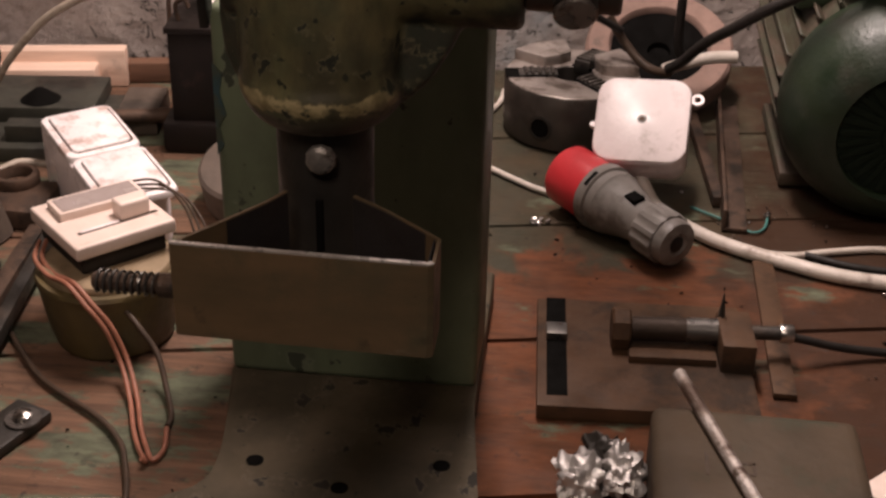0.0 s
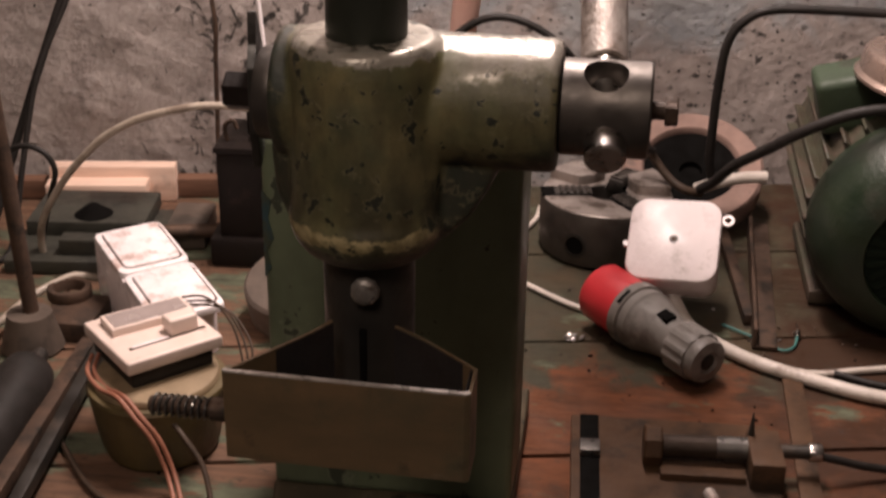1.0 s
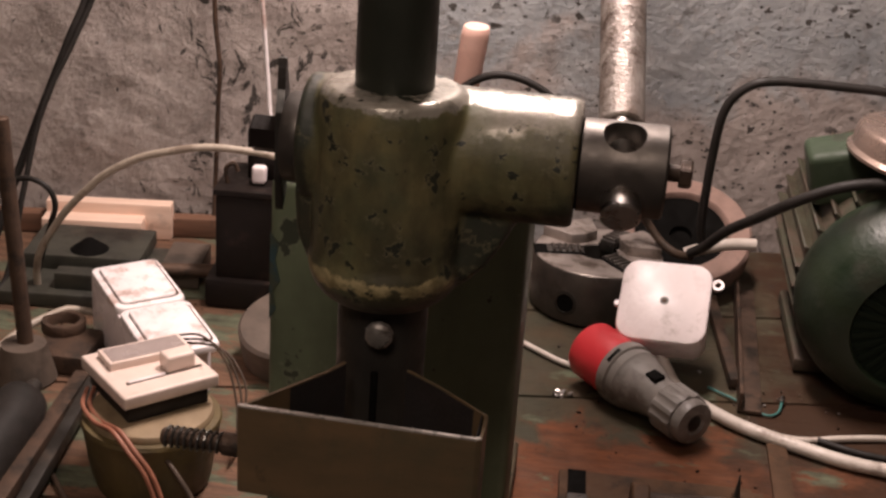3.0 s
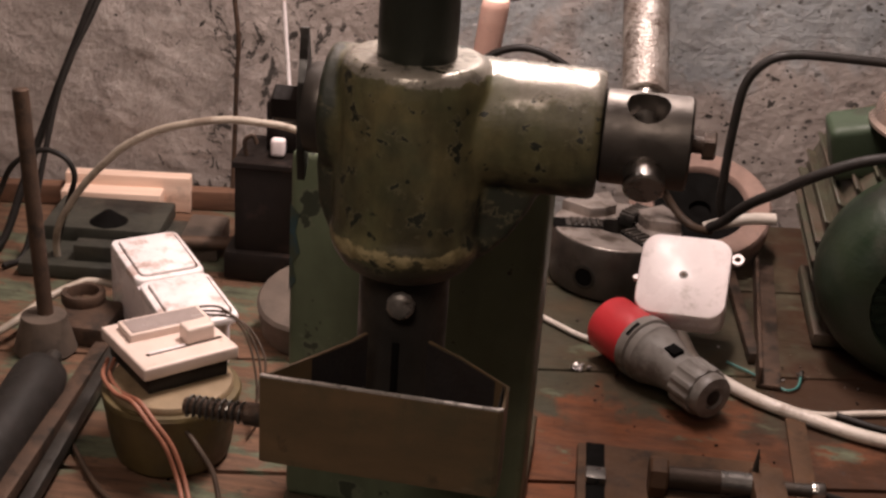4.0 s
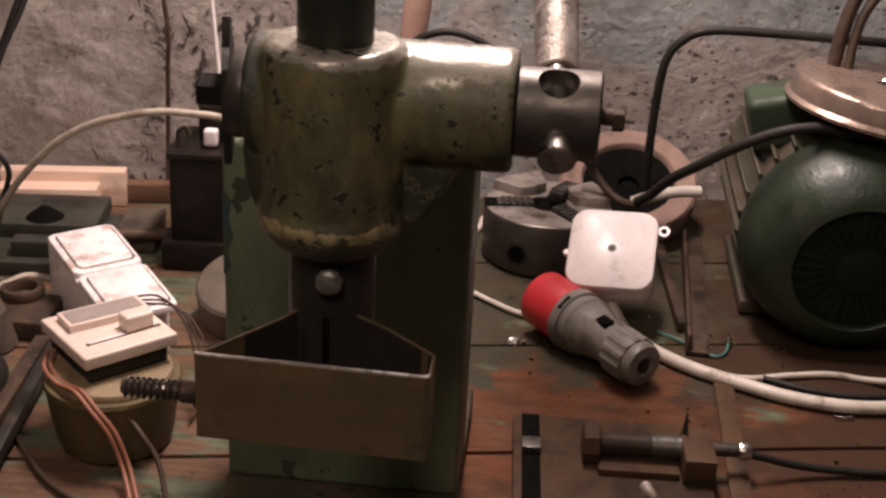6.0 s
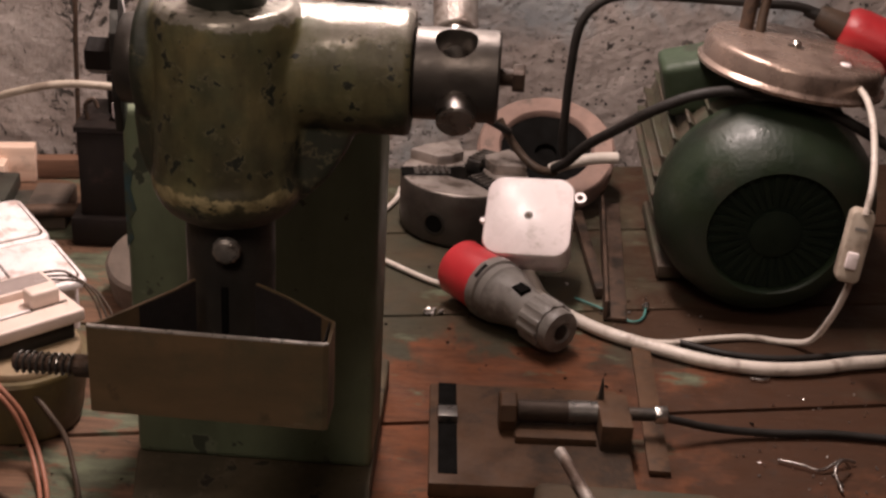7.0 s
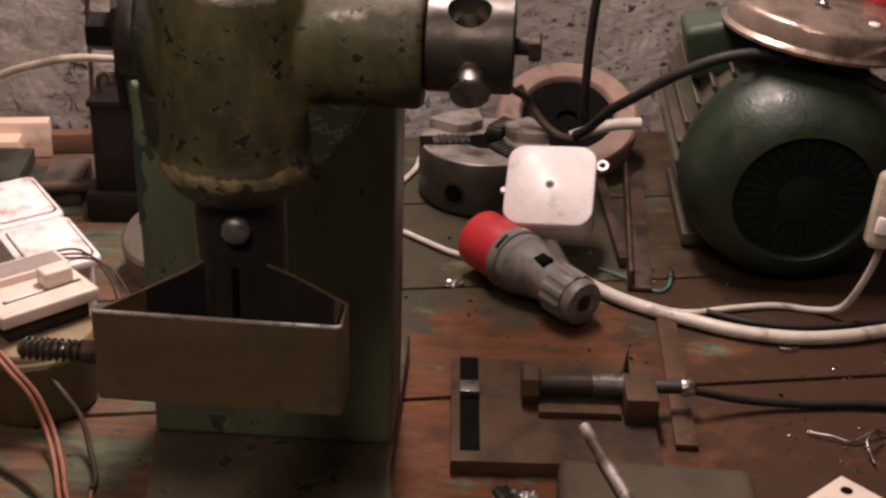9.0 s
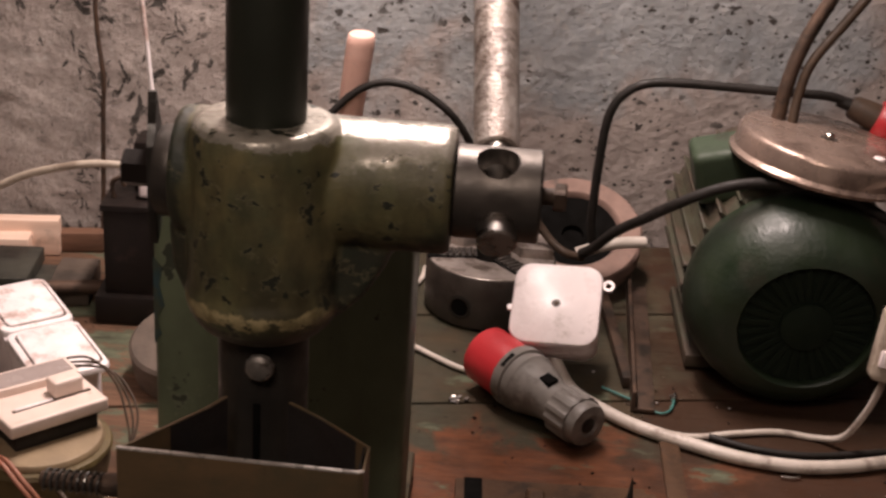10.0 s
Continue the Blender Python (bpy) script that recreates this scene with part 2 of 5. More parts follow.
def chute_material():
    """Brown tarnished sheet: drawn streaks, greenish oil stains."""
    n = N("dull_brown_sheet_steel")
    col = n.mix(n.ramp(n.noise(22, 5.0, 0.6, stretch=(0.5, 1.0, 1.6)), 0.35, 0.65), (0.185, 0.118, 0.062), (0.110, 0.082, 0.046))
    col = n.mix(n.ramp(n.noise(16, 6.0, 0.65), 0.48, 0.64, 0.0, 0.8), col, (0.082, 0.078, 0.046))
    col = n.mix(n.ramp(n.noise(60, 6.0, 0.7), 0.60, 0.70, 0.0, 0.6), col, (0.060, 0.046, 0.028))
    col = n.mix(n.ramp(n.noise(120, 5.0, 0.7, stretch=(0.3, 1.0, 1.0)), 0.64, 0.72, 0.0, 0.5), col, (0.26, 0.21, 0.15))
    rough = n.ramp(n.noise(28, 5.0), 0.3, 0.7, 0.30, 0.55)
    return n.out(col, rough, 0.3, n.bump(n.noise(150, 4.0), 0.0003))


def wood_material(name, a, b, scale=30.0, rough=0.65):
    n = N(name)
    g = n.noise(scale, 6.0, 0.6, stretch=(0.25, 3.0, 3.0), dist=0.8)
    col = n.mix(n.ramp(g, 0.35, 0.65), a, b)
    col = n.mix(n.ramp(n.noise(scale * 1.3, 5.0), 0.6, 0.72, 0.0, 0.55), col, tuple(0.45 * v for v in b))
    return n.out(col, rough, 0.0, n.bump(g, 0.0006))


M = {}
M["concrete"] = concrete_material()
M["bench"] = bench_material()
# kept pale so the unseen walls and ceiling bounce fill light
M["plaster"] = plain("bounce_plaster", (0.62, 0.56, 0.51), (0.52, 0.47, 0.43), 0.9, scale=5, bump=0.004)
M["floor"] = plain("floor_concrete", (0.16, 0.15, 0.14), (0.11, 0.10, 0.095), 0.85, scale=6, bump=0.003)
M["head"] = head_material()
M["column"] = worn_paint("green_column_enamel", (0.150, 0.180, 0.108), (0.104, 0.126, 0.074), (0.185, 0.195, 0.135), (0.038, 0.044, 0.028), 13, 0.5, 0.36)
M["foot"] = worn_paint("foot_enamel_neck_shade", (0.105, 0.080, 0.050), (0.066, 0.054, 0.034), (0.14, 0.115, 0.08), (0.026, 0.022, 0.016), 15, 0.6, 0.38)
# darker copy of the motor green: the grille recess's shade as colour
M["motor_dark"] = plain("shaded_grille_green", (0.011, 0.017, 0.010), (0.008, 0.013, 0.008), 0.75, 0.0, 40, 0.0003)
M["face_steel"] = plain("turned_bright_face", (0.40, 0.345, 0.31), (0.28, 0.24, 0.215), 0.40, 0.4, 50, 0.0003, (0.13, 0.10, 0.08), 0.44)
M["hub"] = plain("oiled_hub_steel", (0.105, 0.090, 0.078), (0.076, 0.066, 0.058), 0.46, 0.7, 40, 0.0001, (0.055, 0.044, 0.037), 0.38)
M["zinc"] = plain("zinc_bolt", (0.32, 0.295, 0.265), (0.21, 0.19, 0.17), 0.36, 0.6, 120, 0.0003, (0.12, 0.10, 0.085), 0.40)
M["ram"] = plain("dark_oiled_ram", (0.030, 0.033, 0.024), (0.024, 0.026, 0.019), 0.42, 0.3, 24, 0.0002)
M["black_steel"] = plain("blackened_steel", (0.034, 0.029, 0.024), (0.023, 0.020, 0.017), 0.48, 0.3, 40, 0.0003, (0.052, 0.038, 0.028), 0.38)
M["grey_steel"] = plain("grey_machined_steel", (0.20, 0.185, 0.17), (0.145, 0.135, 0.125), 0.33, 0.85, 50, 0.0002, (0.08, 0.06, 0.05), 0.36)
M["bright_steel"] = plain("bright_steel", (0.52, 0.49, 0.46), (0.40, 0.37, 0.34), 0.27, 1.0, 60, 0.0002, (0.16, 0.11, 0.08), 0.33)
M["pipe"] = plain("scuffed_pipe", (0.46, 0.41, 0.375), (0.20, 0.15, 0.12), 0.48, 0.4, 62, 0.0008, (0.090, 0.058, 0.042), 0.45)
M["rust"] = plain("rusty_steel", (0.105, 0.066, 0.046), (0.066, 0.045, 0.034), 0.6, 0.4, 45, 0.0006, (0.033, 0.027, 0.022), 0.42)
M["chute"] = chute_material()
# highlight on the tray's cut edge, put into a pale colour
M["chute_edge"] = plain("pale_edge_highlight", (0.72, 0.67, 0.62), (0.50, 0.45, 0.41), 0.32, 0.5, 80, 0.0002)
M["white"] = plain("soiled_white_plastic", (0.87, 0.765, 0.755), (0.80, 0.70, 0.69), 0.32, 0.0, 30, 0.0002, (0.48, 0.40, 0.36), 0.35)
M["gloss_white"] = plain("glossy_white_plastic", (0.88, 0.81, 0.80), (0.80, 0.72, 0.71), 0.30, 0.0, 46, 0.0002, (0.50, 0.37, 0.33), 0.43)
M["cream"] = plain("cream_plastic", (0.74, 0.60, 0.53), (0.66, 0.53, 0.46), 0.42, 0.0, 40, 0.0003, (0.36, 0.25, 0.19), 0.33)
M["jar"] = plain("yellowed_soft_plastic", (0.112, 0.080, 0.030), (0.080, 0.057, 0.023), 0.5, 0.0, 30, 0.0004, (0.078, 0.056, 0.028), 0.42)
M["red"] = plain("red_plastic", (0.62, 0.035, 0.045), (0.52, 0.028, 0.036), 0.42, 0.0, 30, 0.0002)
M["old_red"] = plain("old_red_plastic", (0.36, 0.018, 0.022), (0.28, 0.015, 0.018), 0.45, 0.0, 30, 0.0003, (0.16, 0.015, 0.015), 0.40)
M["grey"] = plain("grey_plastic", (0.225, 0.203, 0.185), (0.180, 0.163, 0.147), 0.48, 0.0, 40, 0.0003, (0.110, 0.092, 0.078), 0.43)
M["black"] = plain("black_rubber", (0.024, 0.020, 0.018), (0.016, 0.014, 0.012), 0.55, 0.0, 60, 0.0002)
M["hole"] = plain("dark_recess", (0.005, 0.0045, 0.004), (0.004, 0.0035, 0.003), 0.8, 0.0, 60, 0.0002)
M["hole"].node_tree.nodes["Principled BSDF"].inputs["Specular IOR Level"].default_value = 0.05
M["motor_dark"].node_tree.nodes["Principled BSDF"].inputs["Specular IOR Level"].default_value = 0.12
M["white_cable"] = plain("greyed_white_cable", (0.60, 0.53, 0.47), (0.50, 0.44, 0.38), 0.45, 0.0, 60, 0.0003, (0.30, 0.24, 0.20), 0.40)
M["motor"] = plain("green_hammered_enamel", (0.018, 0.028, 0.014), (0.011, 0.020, 0.010), 0.46, 0.0, 22, 0.0005, (0.023, 0.025, 0.015), 0.42)
M["motor_pale"] = plain("faded_green_enamel", (0.046, 0.046, 0.026), (0.042, 0.034, 0.020), 0.6, 0.0, 30, 0.0005, (0.066, 0.045, 0.030), 0.46)
M["terminal"] = plain("mid_green_enamel", (0.036, 0.056, 0.029), (0.028, 0.044, 0.022), 0.58, 0.0, 30, 0.0004, (0.030, 0.033, 0.020), 0.42)
M["chrome"] = plain("brown_nickel_plate", (0.36, 0.265, 0.215), (0.28, 0.205, 0.17), 0.30, 0.6, 30, 0.0002, (0.17, 0.12, 0.095), 0.44)
M["brick_pink"] = plain("pinkish_abrasive", (0.30, 0.195, 0.158), (0.24, 0.155, 0.125), 0.85, 0.0, 60, 0.0006, (0.15, 0.11, 0.09), 0.36)
M["pine"] = wood_material("raw_pine", (0.80, 0.59, 0.47), (0.68, 0.47, 0.36))
M["handle_wood"] = wood_material("pale_handle_wood", (0.86, 0.55, 0.46), (0.78, 0.47, 0.38))
M["board"] = wood_material("red_brown_board", (0.17, 0.085, 0.05), (0.11, 0.055, 0.033))
M["copper_wire"] = plain("brown_red_wire", (0.33, 0.13, 0.08), (0.25, 0.10, 0.06), 0.5, 0.0, 90, 0.0002)
M["dark_wire"] = plain("dark_brown_wire", (0.07, 0.045, 0.03), (0.05, 0.035, 0.025), 0.5, 0.0, 90, 0.0002)
M["teal"] = plain("teal_wire", (0.055, 0.18, 0.16), (0.045, 0.14, 0.125), 0.5, 0.0, 90, 0.0002)
M["window"] = plain("smoky_window", (0.34, 0.28, 0.26), (0.27, 0.22, 0.205), 0.22, 0.0, 40, 0.0001)
M["blue_paint"] = plain("old_blue_paint", (0.032, 0.068, 0.078), (0.028, 0.055, 0.052), 0.5, 0.0, 90, 0.0003, (0.05, 0.06, 0.04), 0.52)
M["jig"] = plain("brown_oxide_steel", (0.088, 0.046, 0.024), (0.054, 0.030, 0.017), 0.65, 0.0, 30, 0.0005, (0.030, 0.019, 0.012), 0.42)
M["dark_jig"] = plain("dark_oxide_steel", (0.050, 0.034, 0.025), (0.034, 0.024, 0.018), 0.5, 0.3, 40, 0.0004)
M["old_cable"] = plain("dirty_white_cable", (0.42, 0.35, 0.28), (0.34, 0.28, 0.22), 0.5, 0.0, 60, 0.0003, (0.22, 0.17, 0.13), 0.42)
M["black_brown"] = plain("brown_black_lacquer", (0.013, 0.009, 0.0075), (0.009, 0.0065, 0.0055), 0.45, 0.0, 40, 0.0002, (0.035, 0.022, 0.017), 0.36)
M["black_brown"].node_tree.nodes["Principled BSDF"].inputs["Specular IOR Level"].default_value = 0.2
M["vice"] = plain("oily_green_grey_iron", (0.068, 0.066, 0.052), (0.045, 0.044, 0.036), 0.5, 0.3, 26, 0.0004, (0.024, 0.022, 0.018), 0.44)
M["tub_rim"] = plain("dull_cream_rim", (0.29, 0.21, 0.125), (0.215, 0.155, 0.092), 0.5, 0.0, 40, 0.0003, (0.17, 0.118, 0.068), 0.42)
M["puck"] = plain("grey_brown_worn_steel", (0.115, 0.086, 0.066), (0.076, 0.057, 0.044), 0.6, 0.1, 30, 0.0004, (0.045, 0.034, 0.026), 0.42)
# near-black for the chute's inside: its shade put into the colour
M["inner_shade"] = plain("red_brown_inner_shade", (0.016, 0.010, 0.008), (0.010, 0.007, 0.006), 0.8, 0.0, 40, 0.0004)
M["foil"] = plain("crumpled_foil", (0.74, 0.70, 0.67), (0.58, 0.55, 0.52), 0.44, 0.75, 40, 0.0008, (0.16, 0.13, 0.11), 0.38)
M["block"] = plain("grey_brown_block", (0.078, 0.054, 0.034), (0.054, 0.040, 0.026), 0.7, 0.0, 16, 0.0006, (0.044, 0.046, 0.030), 0.42)
M["shaving"] = plain("steel_shavings", (0.50, 0.46, 0.43), (0.34, 0.31, 0.29), 0.3, 1.0, 90, 0.0002)
for dull in ("black", "jig", "block", "dark_wire", "dark_jig", "foot", "rust"):
    M[dull].node_tree.nodes["Principled BSDF"].inputs["Specular IOR Level"].default_value = 0.22


# ---- mesh helpers ----
def finish(name, bm, material, smooth=40):
    bmesh.ops.recalc_face_normals(bm, faces=bm.faces)
    me = bpy.data.meshes.new(name)
    bm.to_mesh(me)
    bm.free()
    for m in material if isinstance(material, (list, tuple)) else (material,):
        me.materials.append(m)
    if smooth:
        me.polygons.foreach_set("use_smooth", [True] * len(me.polygons))
        me.set_sharp_from_angle(angle=radians(smooth))
    return me


def part(name, bm, material, parent, label="", smooth=40):
    """One mesh object under a thing or a part; the bmesh is in the parent's own space."""
    ob = new(name, finish(name, bm, material, smooth))
    ob.parent = parent
    return tagged(ob, label)


def thing(name, m, label, category, group="", kind=""):
    ob = new(name)
    ob.empty_display_size = 0.02
    ob.matrix_world = m
    return tagged(ob, label, category, group, kind)


def solo(name, bm, material, m, label, category, group="", kind="", smooth=40):
    ob = new(name, finish(name, bm, material, smooth))
    ob.matrix_world = m
    return tagged(ob, label, category, group, kind)


def box(sx, sy, sz, at=(0, 0, 0), bevel=0.0, seg=2, m=None, bm=None):
    """A bevelled box that stands on at: at is the middle of its underside."""
    b = bmesh.new()
    bmesh.ops.create_cube(b, size=1, matrix=Matrix.Translation((at[0], at[1], at[2] + sz / 2)) @ Matrix.Diagonal((sx, sy, sz, 1)))
    if bevel:
        bmesh.ops.bevel(b, geom=b.edges[:], offset=bevel, segments=seg, affect="EDGES", profile=0.6)
    if m is not None:
        bmesh.ops.transform(b, matrix=m, verts=b.verts)
    return merge(bm, b)


def merge(bm, b):
    if bm is None:
        return b
    me = bpy.data.meshes.new("tmp")
    b.to_mesh(me)
    b.free()
    bm.from_mesh(me)
    bpy.data.meshes.remove(me)
    return bm


def lathe(profile, seg=48, m=None, bm=None, wobble=0.0, closed=False):
    """A surface turned round z from (radius, height) pairs; ends with radius 0 close it."""
    b = bmesh.new()
    rings = []
    for k, (r, z) in enumerate(profile):
        if r <= 1e-6:
            rings.append([b.verts.new((0, 0, z))])
        else:
            rings.append([b.verts.new((r * math.cos(2 * math.pi * i / seg) * (1 + wobble * noise.noise((i * 0.37, k * 0.9, 3.1))),
                                       r * math.sin(2 * math.pi * i / seg) * (1 + wobble * noise.noise((i * 0.31, k * 0.8, 7.7))), z)) for i in range(seg)])
    if closed:
        rings.append(rings[0])
    for a, c in zip(rings, rings[1:]):
        for i in range(seg):
            j = (i + 1) % seg
            if len(a) == 1 and len(c) == 1:
                continue
            if len(a) == 1:
                b.faces.new((a[0], c[i], c[j]))
            elif len(c) == 1:
                b.faces.new((a[i], c[0], a[j]))
            else:
                b.faces.new((a[i], c[i], c[j], a[j]))
    if m is not None:
        bmesh.ops.transform(b, matrix=m, verts=b.verts)
    return merge(bm, b)


def rod(r, a, c, seg=24, bevel=0.0, bm=None, r2=None):
    """A round bar from a to c with softened ends."""
    a, c = Vector(a), Vector(c)
    n = (c - a).length
    r2 = r if r2 is None else r2
    e = min(bevel, n / 3)
    prof = [(0, 0), (r - e, 0), (r, e), (r2, n - e), (r2 - e, n), (0, n)] if e else [(0, 0), (r, 0), (r2, n), (0, n)]
    return lathe(prof, seg, Matrix.Translation(a) @ (c - a).to_track_quat("Z", "Y").to_matrix().to_4x4(), bm)


def smooth_path(pts, steps=8):
    pts = [Vector(p) for p in pts]
    p = [2 * pts[0] - pts[1], *pts, 2 * pts[-1] - pts[-2]]
    out = []
    for i in range(1, len(p) - 2):
        for k in range(steps):
            t = k / steps
            a, b, c, d = p[i - 1 : i + 3]
            out.append(0.5 * ((2 * b) + (c - a) * t + (2 * a - 5 * b + 4 * c - d) * t * t + (3 * b - a - 3 * c + d) * t ** 3))
    return out + [pts[-1]]


def tube(pts, r, seg=10, steps=8, bm=None, straight=False):
    """A cable along a smooth line."""
    line = [Vector(q) for q in pts] if straight else smooth_path(pts, steps)
    b = bmesh.new()
    up, rings = Vector((0.13, 0.21, 0.97)), []
    for i, q in enumerate(line):
        d = (line[min(i + 1, len(line) - 1)] - line[max(i - 1, 0)]).normalized()
        u = (up - d * up.dot(d)).normalized()
        up = u
        v = d.cross(u)
        rings.append([b.verts.new(q + r * (u * math.cos(2 * math.pi * k / seg) + v * math.sin(2 * math.pi * k / seg))) for k in range(seg)])
    for a, c in zip(rings, rings[1:]):
        for k in range(seg):
            b.faces.new((a[k], a[(k + 1) % seg], c[(k + 1) % seg], c[k]))
    b.faces.new(rings[0])
    b.faces.new(rings[-1])
    return merge(bm, b)


def prism(outline, z0, z1, bevel=0.0, seg=2, bm=None, m=None):
    """An upright block over a closed outline."""
    b = bmesh.new()
    lo = [b.verts.new((x, y, z0)) for x, y in outline]
    hi = [b.verts.new((x, y, z1)) for x, y in outline]
    b.faces.new(lo[::-1])
    b.faces.new(hi)
    for i in range(len(lo)):
        j = (i + 1) % len(lo)
        b.faces.new((lo[i], lo[j], hi[j], hi[i]))
    if bevel:
        bmesh.ops.bevel(b, geom=b.edges[:], offset=bevel, segments=seg, affect="EDGES", profile=0.6)
    if m is not None:
        bmesh.ops.transform(b, matrix=m, verts=b.verts)
    return merge(bm, b)


def rounded_rect(sx, sy, r, n=6):
    pts = []
    for cx, cy, a0 in ((sx / 2 - r, sy / 2 - r, 0), (-sx / 2 + r, sy / 2 - r, 90), (-sx / 2 + r, -sy / 2 + r, 180), (sx / 2 - r, -sy / 2 + r, 270)):
        pts += [(cx + r * math.cos(radians(a0 + 90 * k / n)), cy + r * math.sin(radians(a0 + 90 * k / n))) for k in range(n + 1)]
    return pts


def soft_slab(sx, sy, r, z0, z1, edge, bm=None, m=None, inset=0.0):
    """A plate with rounded corners whose upper edge is rolled over."""
    prof = [(inset, z0), (0, z0 + (z1 - z0) * 0.2), (0, z1 - edge), (edge * 0.3, z1 - edge * 0.3), (edge, z1)]
    b = bmesh.new()
    rings = []
    for d, z in prof:
        rings.append([b.verts.new((x, y, z)) for x, y in rounded_rect(sx - 2 * d, sy - 2 * d, max(r - d, 0.0008))])
    for a, c in zip(rings, rings[1:]):
        for i in range(len(a)):
            j = (i + 1) % len(a)
            b.faces.new((a[i], a[j], c[j], c[i]))
    b.faces.new(rings[0][::-1])
    b.faces.new(rings[-1])
    if m is not None:
        bmesh.ops.transform(b, matrix=m, verts=b.verts)
    return merge(bm, b)


ALONG_X = pose(0, 0, 0, 0, 90, 0)
TOWARD = pose(0, 0, 0, 90, 0, 0)  # z of a turned part points to -y
BENCH_TURN = 11.5
BENCH = pose(0, 0.288, 0, 0, 0, BENCH_TURN)  # x along the wall, y into it

# ---- the room ----
def rough_wall():
    """Concrete cast against boards: humps, ledges and pits, finest where the bench stands."""
    xs = [-3.0, -2.2, -1.5, -1.1] + [-0.80 + 0.0036 * i for i in range(460)] + [1.2, 1.6, 2.4, 3.2]
    zs = [-0.9, -0.5, -0.2] + [-0.06 + 0.0036 * i for i in range(145)] + [0.52, 0.6, 0.8, 1.1, 1.5, 1.75]
    bm = bmesh.new()
    grid = []
    for z in zs:
        row = []
        for x in xs:
            h = 0.005 * noise.noise((x * 5, z * 5, 1.3)) + (0.0022 if x < -0.12 else 0.0010) * noise.noise((x * 23, z * 23, 5.0)) + 0.0007 * noise.noise((x * 61, z * 61, 9.0))
            h += (0.0050 if x < -0.12 else 0.0010) * max(0.0, noise.noise((x * 18 + z * 9, z * 16, 2.2)) - 0.12)
            h += (0.0025 if x < -0.1 else 0.0012) * max(0.0, noise.noise((x * 34 - z * 9, z * 36, 4.4)) - 0.2) + 0.0005 * noise.noise((x * 120, z * 120, 3.0))
            row.append(bm.verts.new((x, 0.008 - h, z)))
        grid.append(row)
    for a, c in zip(grid, grid[1:]):
        for i in range(len(xs) - 1):
            bm.faces.new((a[i], a[i + 1], c[i + 1], c[i]))
    back = [bm.verts.new((x, 0.2, z)) for x, z in ((-3.0, -0.9), (3.2, -0.9), (3.2, 1.75), (-3.0, 1.75))]
    bm.faces.new(back[::-1])
    return bm


solo("wall_north", rough_wall(), M["concrete"], BENCH, "rough grey concrete wall with pits and brown patches", "wall", kind="structure", smooth=60)
# the rest of the room is added out of view to close in the light
solo("wall_south", box(6.2, 0.1, 2.65, (0.1, -3.0, -0.9)), M["plaster"], BENCH, "unseen plain plastered wall", "wall", kind="structure")
solo("wall_west", box(0.1, 3.05, 2.65, (-3.06, -1.42, -0.9)), M["plaster"], BENCH, "unseen plain plastered wall", "wall", kind="structure")
solo("wall_east", box(0.1, 3.05, 2.65, (3.26, -1.42, -0.9)), M["plaster"], BENCH, "unseen plain plastered wall", "wall", kind="structure")
solo("floor", box(6.6, 3.5, 0.1, (0.1, -1.4, -1.0)), M["floor"], BENCH, "bare grey concrete floor", "floor", kind="structure")
solo("ceiling", box(6.6, 3.5, 0.1, (0.1, -1.4, 1.75)), M["plaster"], BENCH, "unseen plain plastered ceiling", "ceiling", kind="structure")


# ---- the workbench ----
def workbench():
    w = thing("workbench", Matrix.Identity(4), "old workbench of worn red and green painted boards", "workbench")
    rnd = random.Random(4)
    seams = [-0.004, -0.183, -0.363, -0.542, -0.722, -0.90]
    for b, a in zip(seams, seams[1:]):
        bm = box(3.6, b - a - 0.004, 0.045, (0.1, (a + b) / 2, -0.045 + rnd.uniform(-0.0012, 0.0)), 0.0022, 2, BENCH)
        part("board", bm, M["bench"], w)
    for x in (-1.5, 1.7):
        for y in (-0.08, -0.82):
            part("leg", box(0.08, 0.08, 0.853, (x, y, -0.90), 0.004, 2, BENCH), M["board"], w)
    return w


workbench()
solo("batten", box(0.66, 0.018, 0.022, (-0.30, -0.022, 0.0), 0.002, 2), M["board"], BENCH, "thin red-brown wooden batten along the wall foot", "batten")


# ---- the arbor press ----
AX, AY, AZ, PY = 0.032, -0.533, 0.3768, 0.0125  # axis of the ram; height and set-back of the pinion shaft


